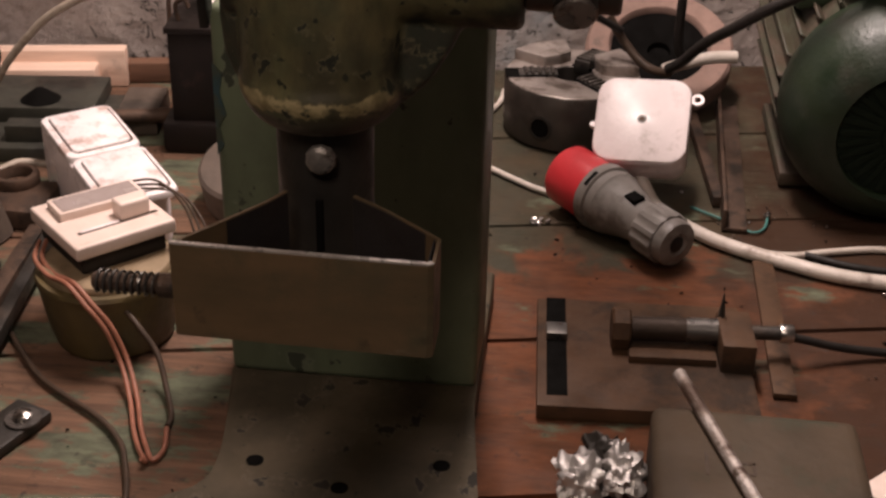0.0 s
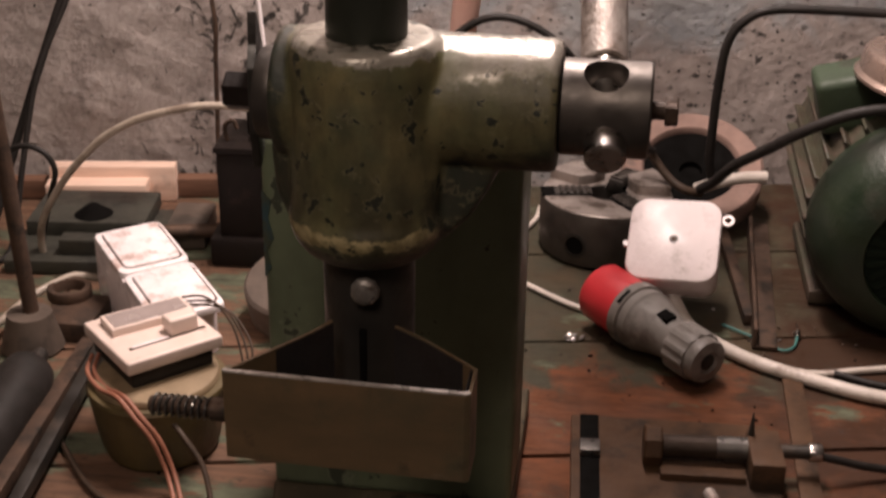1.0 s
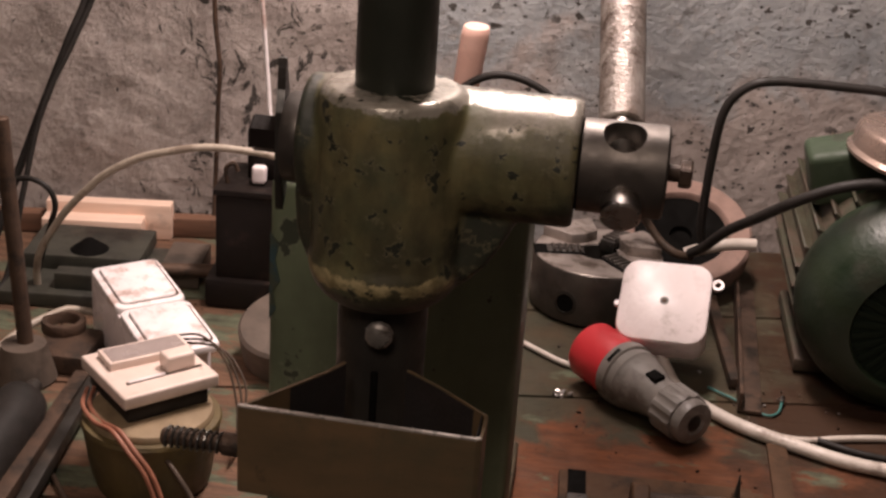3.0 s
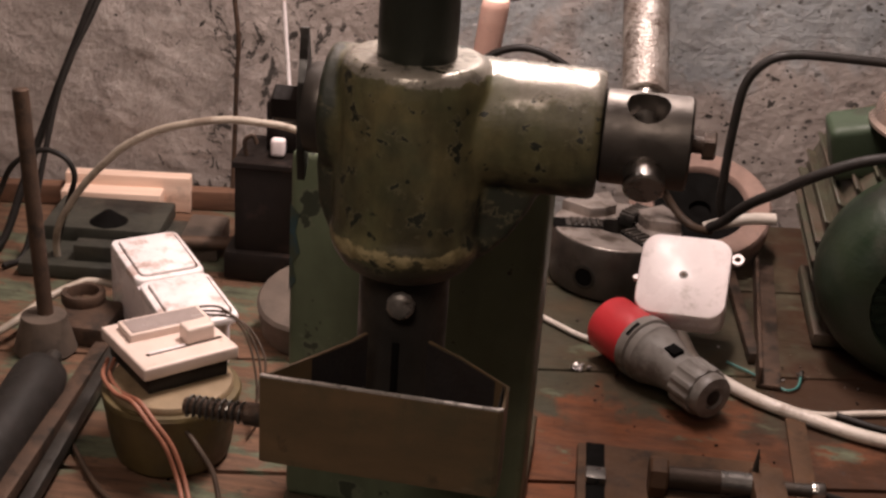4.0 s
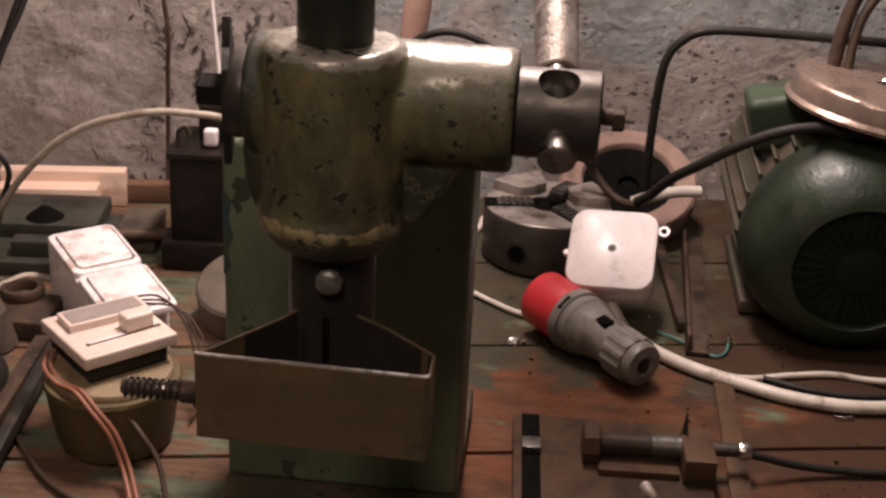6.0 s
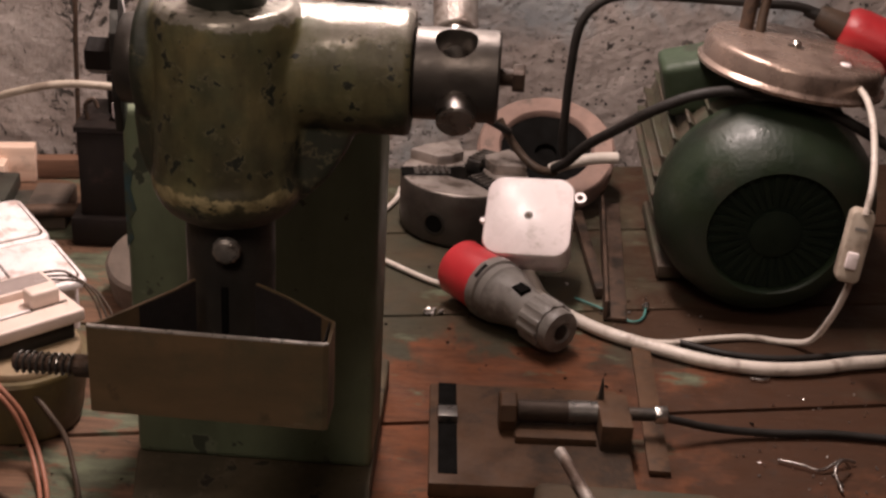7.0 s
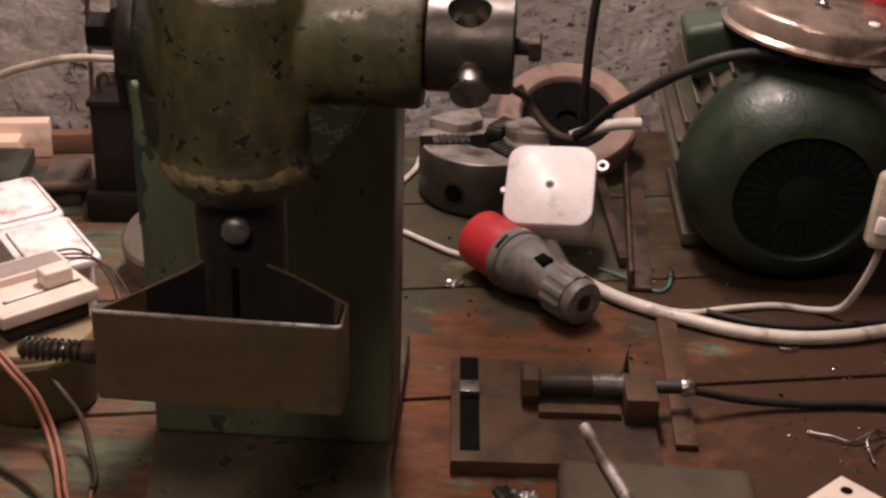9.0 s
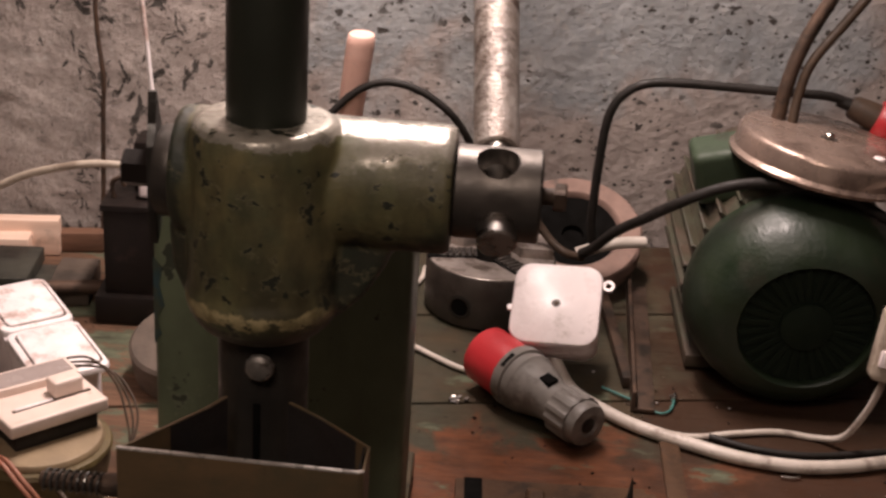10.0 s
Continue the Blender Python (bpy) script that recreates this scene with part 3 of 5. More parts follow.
def arbor_press():
    p = thing("arbor_press", pose(AX, AY, 0), "old cast arbor press in chipped olive green paint", "press")
    # foot
    foot = [(-0.112, 0.35), (-0.110, 0.192), (-0.098, 0.130), (-0.0905, 0.100), (-0.0915, 0.075), (-0.099, 0.062), (-0.112, 0.053), (-0.132, 0.044), (-0.148, 0.025), (-0.154, -0.01), (-0.154, -0.12), (0.10, -0.12), (0.084, -0.02), (0.0715, 0.077), (0.0600, 0.170), (0.0585, 0.35)]
    part("foot", prism(foot[::-1], 0, 0.022, 0.003), M["foot"], p, "flat cast foot with drilled holes")
    for x, y in ((-0.070, 0.094), (0.046, 0.105), (-0.013, 0.075)):
        part("hole", rod(0.0055, (x, y, 0.0190), (x, y, 0.0224), 20), M["hole"], p)
    # column
    col = box(0.168, 0.075, 0.262, (-0.025, 0.2275, 0.0215), 0.006, 3)
    part("column", col, M["column"], p, "flat green painted column")
    part("paint_smear", prism([(-0.1085, -0.185), (-0.1040, -0.192), (-0.1065, -0.205), (-0.1015, -0.213), (-0.1050, -0.228), (-0.1025, -0.240), (-0.1085, -0.247)], -0.1900, -0.1892, 0.0, 1, m=pose(0, 0, 0, -90, 0, 0) @ Matrix.Diagonal((1, 1, -1, 1))), M["blue_paint"], p, "smear of blue paint")
    # cast neck from the barrel back to the column
    bm = bmesh.new()
    rings = []
    for z, hw, cx in ((0.302, 0.022, 0.0), (0.308, 0.032, 0.002), (0.318, 0.0400, 0.004), (0.332, 0.0470, 0.008), (0.344, 0.0510, 0.012), (0.354, 0.0500, 0.012), (0.364, 0.036, 0.002)):
        yb = 0.20 if z < 0.34 else 0.20 - (z - 0.34) * 5.2
        yf = 0.002
        ring = []
        for k in range(28):
            a = 2 * math.pi * k / 28
            c, s = math.cos(a), math.sin(a)
            x = cx + hw * math.copysign(abs(c) ** 0.75, c)
            y = (yf + yb) / 2 + (yb - yf) / 2 * math.copysign(abs(s) ** 0.6, s)
            ring.append(bm.verts.new((x, y, z)))
        rings.append(ring)
    for a, c in zip(rings, rings[1:]):
        for k in range(28):
            j = (k + 1) % 28
            bm.faces.new((a[k], a[j], c[j], c[k]))
    bm.faces.new(rings[0][::-1])
    bm.faces.new(rings[-1])
    # the dark foot enamel stands in for the shade below the arm
    part("neck", bm, M["foot"], p)
    # head: one rough casting of barrel, cross housing and web
    head = lathe([(0, 0.302), (0.026, 0.3028), (0.0315, 0.3062), (0.0352, 0.3110), (0.0376, 0.3165), (0.0386, 0.3205), (0.0380, 0.3240), (0.0366, 0.3285), (0.0366, 0.345), (0.0366, 0.380), (0.0362, 0.3985), (0.0352, 0.4040), (0.0330, 0.4085), (0.0305, 0.4100), (0, 0.4100)], 72, wobble=0.014)
    lathe([(0, -0.0440), (0.0295, -0.0440), (0.0310, -0.042), (0.0315, 0.0), (0, 0.0)], 56, Matrix.Translation((0, PY, AZ)) @ ALONG_X, head)
    lathe([(0.0, 0.005), (0.0316, 0.006), (0.0314, 0.045), (0.0313, 0.0858), (0.0300, 0.0889), (0.0, 0.0889)], 72, Matrix.Translation((0, PY, AZ)) @ ALONG_X, head, wobble=0.006)
    web = [(-0.0440, 0.376), (-0.0465, 0.352), (-0.0450, 0.332), (-0.0390, 0.316), (-0.014, 0.306), (0.020, 0.306), (0.0385, 0.312), (0.0500, 0.324), (0.0600, 0.341), (0.066, 0.360), (0.066, 0.376)]
    prism([(x, -z) for x, z in web], -0.046, 0.006, 0.006, 3, head, pose(0, 0, 0, -90, 0, 0) @ Matrix.Diagonal((1, 1, -1, 1)))
    head = part("head_casting", head, M["head"], p, "chipped olive casting, its rim rubbed bare, its arm paler on top")
    re = head.modifiers.new("cast", "REMESH")
    re.mode, re.voxel_size, re.use_smooth_shade = "VOXEL", 0.0013, True
    sm = head.modifiers.new("fillets", "SMOOTH")
    sm.factor, sm.iterations = 0.5, 5
    # ram
    ram = lathe([(0, 0.235), (0.0180, 0.236), (0.0188, 0.238), (0.0188, 0.80), (0.0180, 0.802), (0, 0.803)], 64)
    part("ram", ram, M["ram"], p, "dark oily round ram")
    return p


press = arbor_press()


def hub_mesh():
    """The steel hub with an open cross hole, cut by walking round the hole's rim."""
    r, n, m = 0.0226, 96, 34
    x0, x1, hx, hr, tilt = 0.0889, 0.1308, 0.1093, 0.0102, radians(64)
    bm = bmesh.new()
    grid = [[None] * n for _ in range(m + 1)]
    for i in range(m + 1):
        x = x0 + (x1 - x0) * i / m
        rr = r - (0.0012 if i in (0, m) else 0)
        for k in range(n):
            a = 2 * math.pi * k / n
            grid[i][k] = bm.verts.new((x, -rr * math.cos(a), AZ + rr * math.sin(a)))
    for i in range(m):
        for k in range(n):
            j = (k + 1) % n
            cx = x0 + (x1 - x0) * (i + 0.5) / m - hx
            da = (2 * math.pi * (k + 0.5) / n - tilt + math.pi) % (2 * math.pi) - math.pi
            if math.hypot(cx, r * math.sin(da)) < hr and abs(da) < 1.2:
                continue
            bm.faces.new((grid[i][k], grid[i][j], grid[i + 1][j], grid[i + 1][k]))
    ends = [bm.verts.new((x0, 0, AZ)), bm.verts.new((x1, 0, AZ))]
    for k in range(n):
        j = (k + 1) % n
        bm.faces.new((ends[0], grid[0][j], grid[0][k]))
        bm.faces.new((ends[1], grid[m][k], grid[m][j]))
    edge = [e for e in bm.edges if len(e.link_faces) == 1]
    ring = {v for e in edge for v in e.verts}
    d = Vector((0, -math.cos(tilt), math.sin(tilt)))
    for v in ring:  # pull the cut's rim onto a true circle
        o = Vector((v.co.x - hx, v.co.y, v.co.z - AZ))
        q = o - d * o.dot(d)
        q = q.normalized() * hr
        h = math.sqrt(max(r * r - (q.y ** 2 + q.z ** 2), 0))
        v.co = Vector((hx, 0, AZ)) + q + d * h
    ext = bmesh.ops.extrude_edge_only(bm, edges=edge)
    bmesh.ops.translate(bm, vec=-d * 0.030, verts=[v for v in ext["geom"] if isinstance(v, bmesh.types.BMVert)])
    return bm


hub_bm = hub_mesh()
bmesh.ops.translate(hub_bm, vec=(0, PY, 0), verts=hub_bm.verts)
hub = part("hub", hub_bm, M["hub"], press, "grey steel hub with a cross hole")
LEV = Vector((-0.065, math.cos(radians(27)), math.sin(radians(27))))
hc = Vector((0.1093, PY, AZ))
lever = part("lever", rod(0.0096, hc - LEV * 0.0325, hc + LEV * 0.03, 40, 0.0010), M["bright_steel"], press, "bright round lever end")
part("lever_pipe", rod(0.0112, hc + LEV * 0.0265, hc + LEV * 0.72, 40, 0.001, r2=0.0185), M["pipe"], press, "scuffed steel lever pipe")
screw = part("set_screw", rod(0.0042, (0.1298, PY + 0.004, AZ - 0.001), (0.1383, PY + 0.004, AZ - 0.001), 16, 0.0005), M["rust"], press, "rusty set screw")
bm = lathe([(0, 0), (0.0068, 0.0), (0.0072, 0.001), (0.0072, 0.005), (0.0066, 0.006), (0, 0.006)], 6, Matrix.Translation((0.1371, PY + 0.004, AZ - 0.001)) @ ALONG_X)
part("screw_head", bm, M["rust"], screw, smooth=0)

# far end of the pinion shaft
FX = Matrix.Translation((0, PY, AZ - 0.002)) @ ALONG_X
part("flange", lathe([(0, -0.0535), (0.0215, -0.0535), (0.0225, -0.052), (0.0225, -0.0455), (0.0235, -0.0450), (0.0235, -0.0300), (0, -0.0300)], 48, FX), M["hub"], press, "black round flange")
keeper = prism([(-0.006, -0.040), (0.010, -0.036), (0.017, -0.018), (0.017, 0.016), (0.008, 0.024), (0.003, 0.036), (-0.003, 0.037), (-0.005, 0.022), (-0.012, 0.012), (-0.013, -0.020)], -0.0020, 0.0020, 0.0007, 2, m=pose(-0.0570, PY, AZ + 0.001, 0, 0, 8) @ pose(0, 0, 0, 90, 0, 90))
part("keeper_plate", keeper, M["black_steel"], press, "dark flat keeper plate with a narrow top")
part("shaft_nut", lathe([(0, -0.0720), (0.0088, -0.0715), (0.0095, -0.0705), (0.0095, -0.0560), (0, -0.0560)], 6, FX), M["black_brown"], press, smooth=0)

# clamp sleeve and its bolt
part("clamp_sleeve", lathe([(0.0190, 0.2310), (0.0218, 0.2312), (0.0225, 0.2320), (0.0225, 0.3035), (0.0190, 0.3036)], 64), M["black_steel"], press, "black clamp sleeve")
part("sleeve_slot", box(0.0035, 0.004, 0.038, (0.001, -0.0220, 0.232), 0.0006), M["hole"], press)
bz = 0.2918
bolt = part("clamp_bolt", rod(0.0035, (0.0029, -0.0205, bz), (0.0029, -0.0265, bz), 20), M["bright_steel"], press)
bm = lathe([(0, 0), (0.0068, 0), (0.0072, 0.0006), (0.0068, 0.0036), (0.0052, 0.0050), (0.0025, 0.0058), (0, 0.0060)], 10, Matrix.Translation((0.0029, -0.0240, bz)) @ TOWARD @ pose(0, 0, 0, 0, 0, 14))
part("bolt_head", bm, M["zinc"], bolt, "bright worn bolt head", smooth=25)


# ---- the sheet steel chute clamped to the ram ----
def sheet_wall(pts, z0, z1, t=0.0016):
    """Upright sheet bent along a line of plan points, with its thickness inwards."""
    bm = bmesh.new()
    v = [Vector((x, y, 0)) for x, y in pts]
    inner = []
    for i, q in enumerate(v):
        d0 = (v[i] - v[i - 1]).normalized() if i else (v[1] - v[0]).normalized()
        d1 = (v[i + 1] - v[i]).normalized() if i < len(v) - 1 else d0
        nrm = Vector((-(d0 + d1).y, (d0 + d1).x, 0)).normalized()
        inner.append(q + nrm * t)
    ring = []
    for q, w in zip(v, inner):
        ring.append([bm.verts.new((q.x, q.y, z0)), bm.verts.new((q.x, q.y, z1)), bm.verts.new((w.x, w.y, z1)), bm.verts.new((w.x, w.y, z0))])
    for a, c in zip(ring, ring[1:]):
        for k in range(4):
            j = (k + 1) % 4
            bm.faces.new((a[k], a[j], c[j], c[k]))
    bm.faces.new(ring[0])
    bm.faces.new(ring[-1][::-1])
    return bm


def chute():
    c = thing("catch_chute", pose(0.0385, -0.621, 0.234), "brown sheet steel catch tray clamped under the ram", "tray")
    plan = [(-0.0190, 0.0560), (-0.0255, 0.0440), (-0.0545, 0.0035), (-0.0560, 0.0005), (-0.0535, 0.0), (0.0530, -0.0025), (0.0555, -0.001), (0.0556, 0.0215), (0.0300, 0.0440), (0.0130, 0.0560)]
    part("side_sheet", sheet_wall(plan, 0.0, 0.0445), M["chute"], c, "bent brown sheet with dull stains", smooth=25)
    # an added inner sheet that carries the shade inside the tray
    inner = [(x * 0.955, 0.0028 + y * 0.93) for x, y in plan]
    part("shade_lining", sheet_wall(inner, 0.0022, 0.0438, 0.0008), M["inner_shade"], c, "added dark lining for the shade inside", smooth=25)
    # a thin added strip carries the edge's highlight
    part("edge_highlight", sheet_wall(plan[3:7], 0.0446, 0.0455, 0.0020), M["chute_edge"], c, "pale strip for the highlight along the cut upper edge", smooth=25)
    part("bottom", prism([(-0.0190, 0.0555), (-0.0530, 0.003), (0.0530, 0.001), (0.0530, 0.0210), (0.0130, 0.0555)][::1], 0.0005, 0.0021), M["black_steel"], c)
    # spring-loaded screw at its side
    y, z = 0.020, 0.012
    part("spring_screw", rod(0.0040, (-0.0480, y, z), (-0.0985, y, z), 16, 0.0006), M["rust"], c)
    part("screw_collar", rod(0.0075, (-0.0480, y, z), (-0.0580, y, z), 20, 0.001), M["black_steel"], c)
    part("screw_seat", rod(0.0056, (-0.0575, y, z), (-0.0690, y, z), 20, 0.001), M["rust"], c)
    turns = [(-0.0690 - 0.0285 * k / 126, y + 0.0050 * math.cos(2 * math.pi * k / 14), z + 0.0050 * math.sin(2 * math.pi * k / 14)) for k in range(127)]
    part("spring", tube(turns, 0.0007, 6, straight=True), M["grey_steel"], c, "small steel spring")
    return c


chute()


# ---- plug, junction box, sockets ----
def cee_plug():
    a, b = Vector((0.150, -0.029, 0.0295)), Vector((0.2525, -0.1490, 0.0245))
    d = (b - a).normalized()
    m = Matrix.Translation(a - d * 0.014) @ d.to_track_quat("Z", "Y").to_matrix().to_4x4() @ Matrix.Diagonal((1, 1, 1.12, 1))
    p = thing("industrial_plug", m, "red and grey industrial plug lying on the bench", "plug")
    part("red_collar", lathe([(0.0215, 0.006), (0.0220, 0.0), (0.0262, 0.0), (0.0270, 0.0012), (0.0270, 0.036), (0.0262, 0.0385), (0.0, 0.0385)], 56), M["red"], p, "bright red collar")
    part("pin_face", lathe([(0.0, 0.012), (0.0205, 0.012), (0.0210, 0.006)], 40), M["black"], p)
    body = [(0.0262, 0.0372), (0.0288, 0.0380), (0.0293, 0.0395), (0.0293, 0.0470), (0.0270, 0.0478), (0.0268, 0.0505), (0.0280, 0.0512), (0.0280, 0.0560), (0.0262, 0.0575), (0.0245, 0.0650), (0.0215, 0.0740), (0.0190, 0.0830), (0.0183, 0.0920), (0.0183, 0.0960), (0.0, 0.0960)]
    part("grey_body", lathe(body, 56), M["grey"], p, "stepped grey plastic body")
    nut = bmesh.new()
    rings = []
    for z, k in ((0.0950, 0.96), (0.0965, 1.0), (0.1150, 1.0), (0.1168, 0.97)):
        rings.append([nut.verts.new(((0.0212 + (0.0012 if i % 6 < 3 else 0)) * k * math.cos(2 * math.pi * i / 72), (0.0212 + (0.0012 if i % 6 < 3 else 0)) * k * math.sin(2 * math.pi * i / 72), z)) for i in range(72)])
    for q, w in zip(rings, rings[1:]):
        for i in range(72):
            nut.faces.new((q[i], q[(i + 1) % 72], w[(i + 1) % 72], w[i]))
    nut.faces.new(rings[0])
    nut.faces.new(rings[-1])
    part("gland_nut", nut, M["grey"], p, "ribbed grey gland nut", smooth=30)
    part("gland_end", lathe([(0.0195, 0.1165), (0.0198, 0.1230), (0.0185, 0.1255), (0.0100, 0.1265), (0.0085, 0.1250), (0.0, 0.1250)], 48), M["grey"], p)
    part("cable_hole", lathe([(0, 0.1254), (0.0066, 0.1254), (0.0070, 0.1251)], 32), M["black"], p)
    loc = m.inverted().to_3x3() @ Vector((0.25, -0.45, 0.86)).normalized()
    loc.z = 0
    loc.normalize()
    ang = math.degrees(math.atan2(loc.y, loc.x))
    part("latch_mark", box(0.0050, 0.0110, 0.0120, (0.0196, 0, 0.074), 0.0006, 2, pose(0, 0, 0, 0, 0, ang + 4)), M["hole"], p, "small black mark")
    part("latch_slot", box(0.0020, 0.0150, 0.0035, (0.0286, 0, 0.0420), 0.0004, 1, pose(0, 0, 0, 0, 0, ang + 30)), M["hole"], p)
    return p


cee_plug()


def junction_box():
    ux = Vector((0.0765, -0.0090, 0.005)).normalized()
    uy = Vector((0.003, 0.063, 0.047))
    uy = (uy - ux * uy.dot(ux)).normalized()
    uz = ux.cross(uy)
    m = Matrix((ux, uy, uz)).transposed().to_4x4()
    m.translation = Vector((0.2005, -0.0005, 0.0790)) - uz * 0.004
    j = thing("junction_box", m, "square white plastic junction box propped on cables", "box")
    part("body", soft_slab(0.0790, 0.0800, 0.0140, -0.036, -0.0035, 0.0015, inset=0.005), M["white"], j, "shaded white box body")
    part("lid", soft_slab(0.0815, 0.0830, 0.0165, -0.0032, 0.0040, 0.0028), M["white"], j, "soiled white square lid")
    part("screw_recess", lathe([(0, 0.0043), (0.0037, 0.0043), (0.0041, 0.0041)], 24), M["grey"], j)
    part("screw", lathe([(0, 0.0047), (0.0020, 0.0046), (0.0022, 0.0042)], 16), M["rust"], j)
    lug = lathe([(0.0030, -0.0015), (0.0056, -0.0015), (0.0058, 0.0), (0.0056, 0.0015), (0.0030, 0.0015)], 20, pose(0.0455, 0.0255, -0.004), closed=True)
    part("lug", lug, M["white"], j)
    part("lug", lathe([(0.0, -0.0035), (0.0028, -0.0035), (0.0032, 0.0), (0.0028, 0.0012), (0.0, 0.0012)], 16, pose(-0.0425, -0.004, -0.003)), M["white"], j)
    return j


junction_box()


def double_socket():
    a, b = Vector((-0.3220, -0.0530, 0)), Vector((-0.295, 0.006, 0))
    c = Vector((-0.2160, -0.1880, 0))
    ux = (c - a)
    ux.normalize()
    uz = Vector((0.03, -0.06, 1)).normalized()
    uy = uz.cross(ux).normalized()
    ux = uy.cross(uz)
    m = Matrix((ux, uy, uz)).transposed().to_4x4()
    m.translation = Vector((-0.2465, -0.0985, 0.004))
    s = thing("double_switch", m, "white surface-mounted double switch with glossy plates", "switch")
    part("base", soft_slab(0.150, 0.063, 0.008, 0.0, 0.053, 0.003, m=pose(-0.010, 0, 0)), M["white"], s, "soiled white base box")
    for x in (-0.0425, 0.0425):
        part("cover_frame", soft_slab(0.0835, 0.0640, 0.009, 0.0525, 0.0590, 0.0030, m=pose(x, 0, 0)), M["gloss_white"], s)
        part("rocker_gap", soft_slab(0.0722, 0.0542, 0.0075, 0.0580, 0.0594, 0.0004, m=pose(x, 0.001, 0)), M["rust"], s, "dirty gap round the plate")
        part("rocker_plate", soft_slab(0.0690, 0.0510, 0.006, 0.0585, 0.0620, 0.0016, m=pose(x, 0.001, 0, 0.8, 0.8, 0)), M["gloss_white"], s, "glossy stained plate")
    part("cable_entry", rod(0.0075, (-0.0835, -0.006, 0.018), (-0.0870, -0.006, 0.018), 20), M["hole"], s)
    return s


double_socket()


def dimmer():
    """A slider control lying on an upturned plastic tub."""
    t = thing("plastic_tub", pose(-0.185, -0.274, 0), "yellowed round soft plastic tub standing on the bench", "tub")
    part("tub_wall", lathe([(0.0, 0.0), (0.039, 0.0), (0.0430, 0.002), (0.0450, 0.008), (0.0480, 0.024), (0.0505, 0.042), (0.0520, 0.052), (0.0528, 0.0545), (0.0515, 0.0575), (0.0480, 0.058), (0.0, 0.058)], 56, wobble=0.02), M["jar"], t)
    part("tub_lid", lathe([(0.0, 0.0635), (0.0420, 0.0635), (0.0455, 0.0628), (0.0472, 0.0600), (0.0470, 0.0580), (0.0, 0.0580)], 56), M["tub_rim"], t, "dull cream lid with a rolled rim")
    d = thing("slider_control", pose(-0.1935, -0.2560, 0.0640, 0, 0, 45), "cream slider control box lying on the tub", "control")
    part("under_body", box(0.066, 0.070, 0.014, (0.0, 0, 0.0), 0.002), M["black"], d, "dark under-body")
    part("face_plate", box(0.0775, 0.0790, 0.0105, (0.001, 0, 0.0138), 0.0022, 3), M["cream"], d)
    w = part("scale_frame", box(0.066, 0.027, 0.0065, (0.004, 0.016, 0.0240), 0.0010, 2, pose(0, 0, 0, 0, 0, -3)), M["cream"], d)
    part("scale_window", box(0.060, 0.021, 0.0012, (0.004, 0.016, 0.0299), 0.0003, 1, pose(0, 0, 0, 0, 0, -3)), M["window"], w, "smoky scale window")
    part("slot", box(0.062, 0.0034, 0.0016, (0.004, -0.020, 0.0233), 0.0003, 1), M["dark_wire"], d)
    part("slot_tongue", box(0.030, 0.0030, 0.0022, (-0.010, -0.0195, 0.0236), 0.0006, 1), M["white"], d, "pale slider tongue")
    part("slider_knob", box(0.0235, 0.0150, 0.0140, (0.018, -0.013, 0.0238), 0.0026, 3), M["cream"], d, "cream slider knob")
    return d


dimmer()


# ---- behind the press, right: chuck, wheel, motor ----
def lathe_chuck():
    c = thing("lathe_chuck", pose(0.137, 0.149, 0), "steel three-jaw lathe chuck lying face up", "chuck")
    part("chuck_body", lathe([(0.0, 0.0), (0.061, 0.0), (0.065, 0.003), (0.0665, 0.012), (0.0665, 0.054), (0.0650, 0.0570), (0.022, 0.0575), (0.0200, 0.0560), (0.0200, 0.012), (0.0, 0.012)], 72), M["hub"], c, "machined steel body with a bright face")
    part("turned_face", lathe([(0.0650, 0.0572), (0.0640, 0.0581), (0.0225, 0.0583), (0.0205, 0.0575)], 72), M["face_steel"], c, "bright turned face")
    part("bore_shadow", lathe([(0, 0.013), (0.0195, 0.013)], 32), M["hole"], c)
    for a, lift in ((190, -0.0055), (310, -0.0055), (60, 0.0)):
        turn = pose(0, 0, lift, 0, 0, a)
        part("jaw_slot", box(0.050, 0.022, 0.0018, (0.041, 0, 0.0575), 0.0, 1, pose(0, 0, 0, 0, 0, a)), M["hole"], c)
        jaw = part("jaw", box(0.038, 0.017, 0.013, (0.034, 0, 0.0525), 0.0014, 2, turn), M["grey_steel"], c)
        for k in range(5):
            part("jaw_tooth", box(0.0034, 0.0165, 0.0040, (0.020 + 0.0066 * k, 0, 0.0640), 0.0007, 1, turn), M["hub"], jaw)
    for a, w in ((128, 0.030), (22, 0.026)):
        part("face_step", prism([(0.026, -w * 0.55), (0.058, -w), (0.063, 0.0), (0.058, w), (0.026, w * 0.55), (0.023, 0.0)], 0.0578, 0.0690, 0.0016, 2, m=pose(0, 0, 0, 0, 0, a)), M["face_steel"], c, "raised bright turned step")
    s = pose(0, 0, 0.024, 0, 0, 246) @ ALONG_X
    part("key_socket_ring", lathe([(0.0092, 0.065), (0.0125, 0.0660), (0.0128, 0.0670), (0.0098, 0.0674), (0.0090, 0.0640)], 32, s), M["black_steel"], c)
    part("key_socket", lathe([(0, 0.0668), (0.0092, 0.0668), (0.0094, 0.0671)], 24, s), M["hole"], c, smooth=0)
    return c


lathe_chuck()


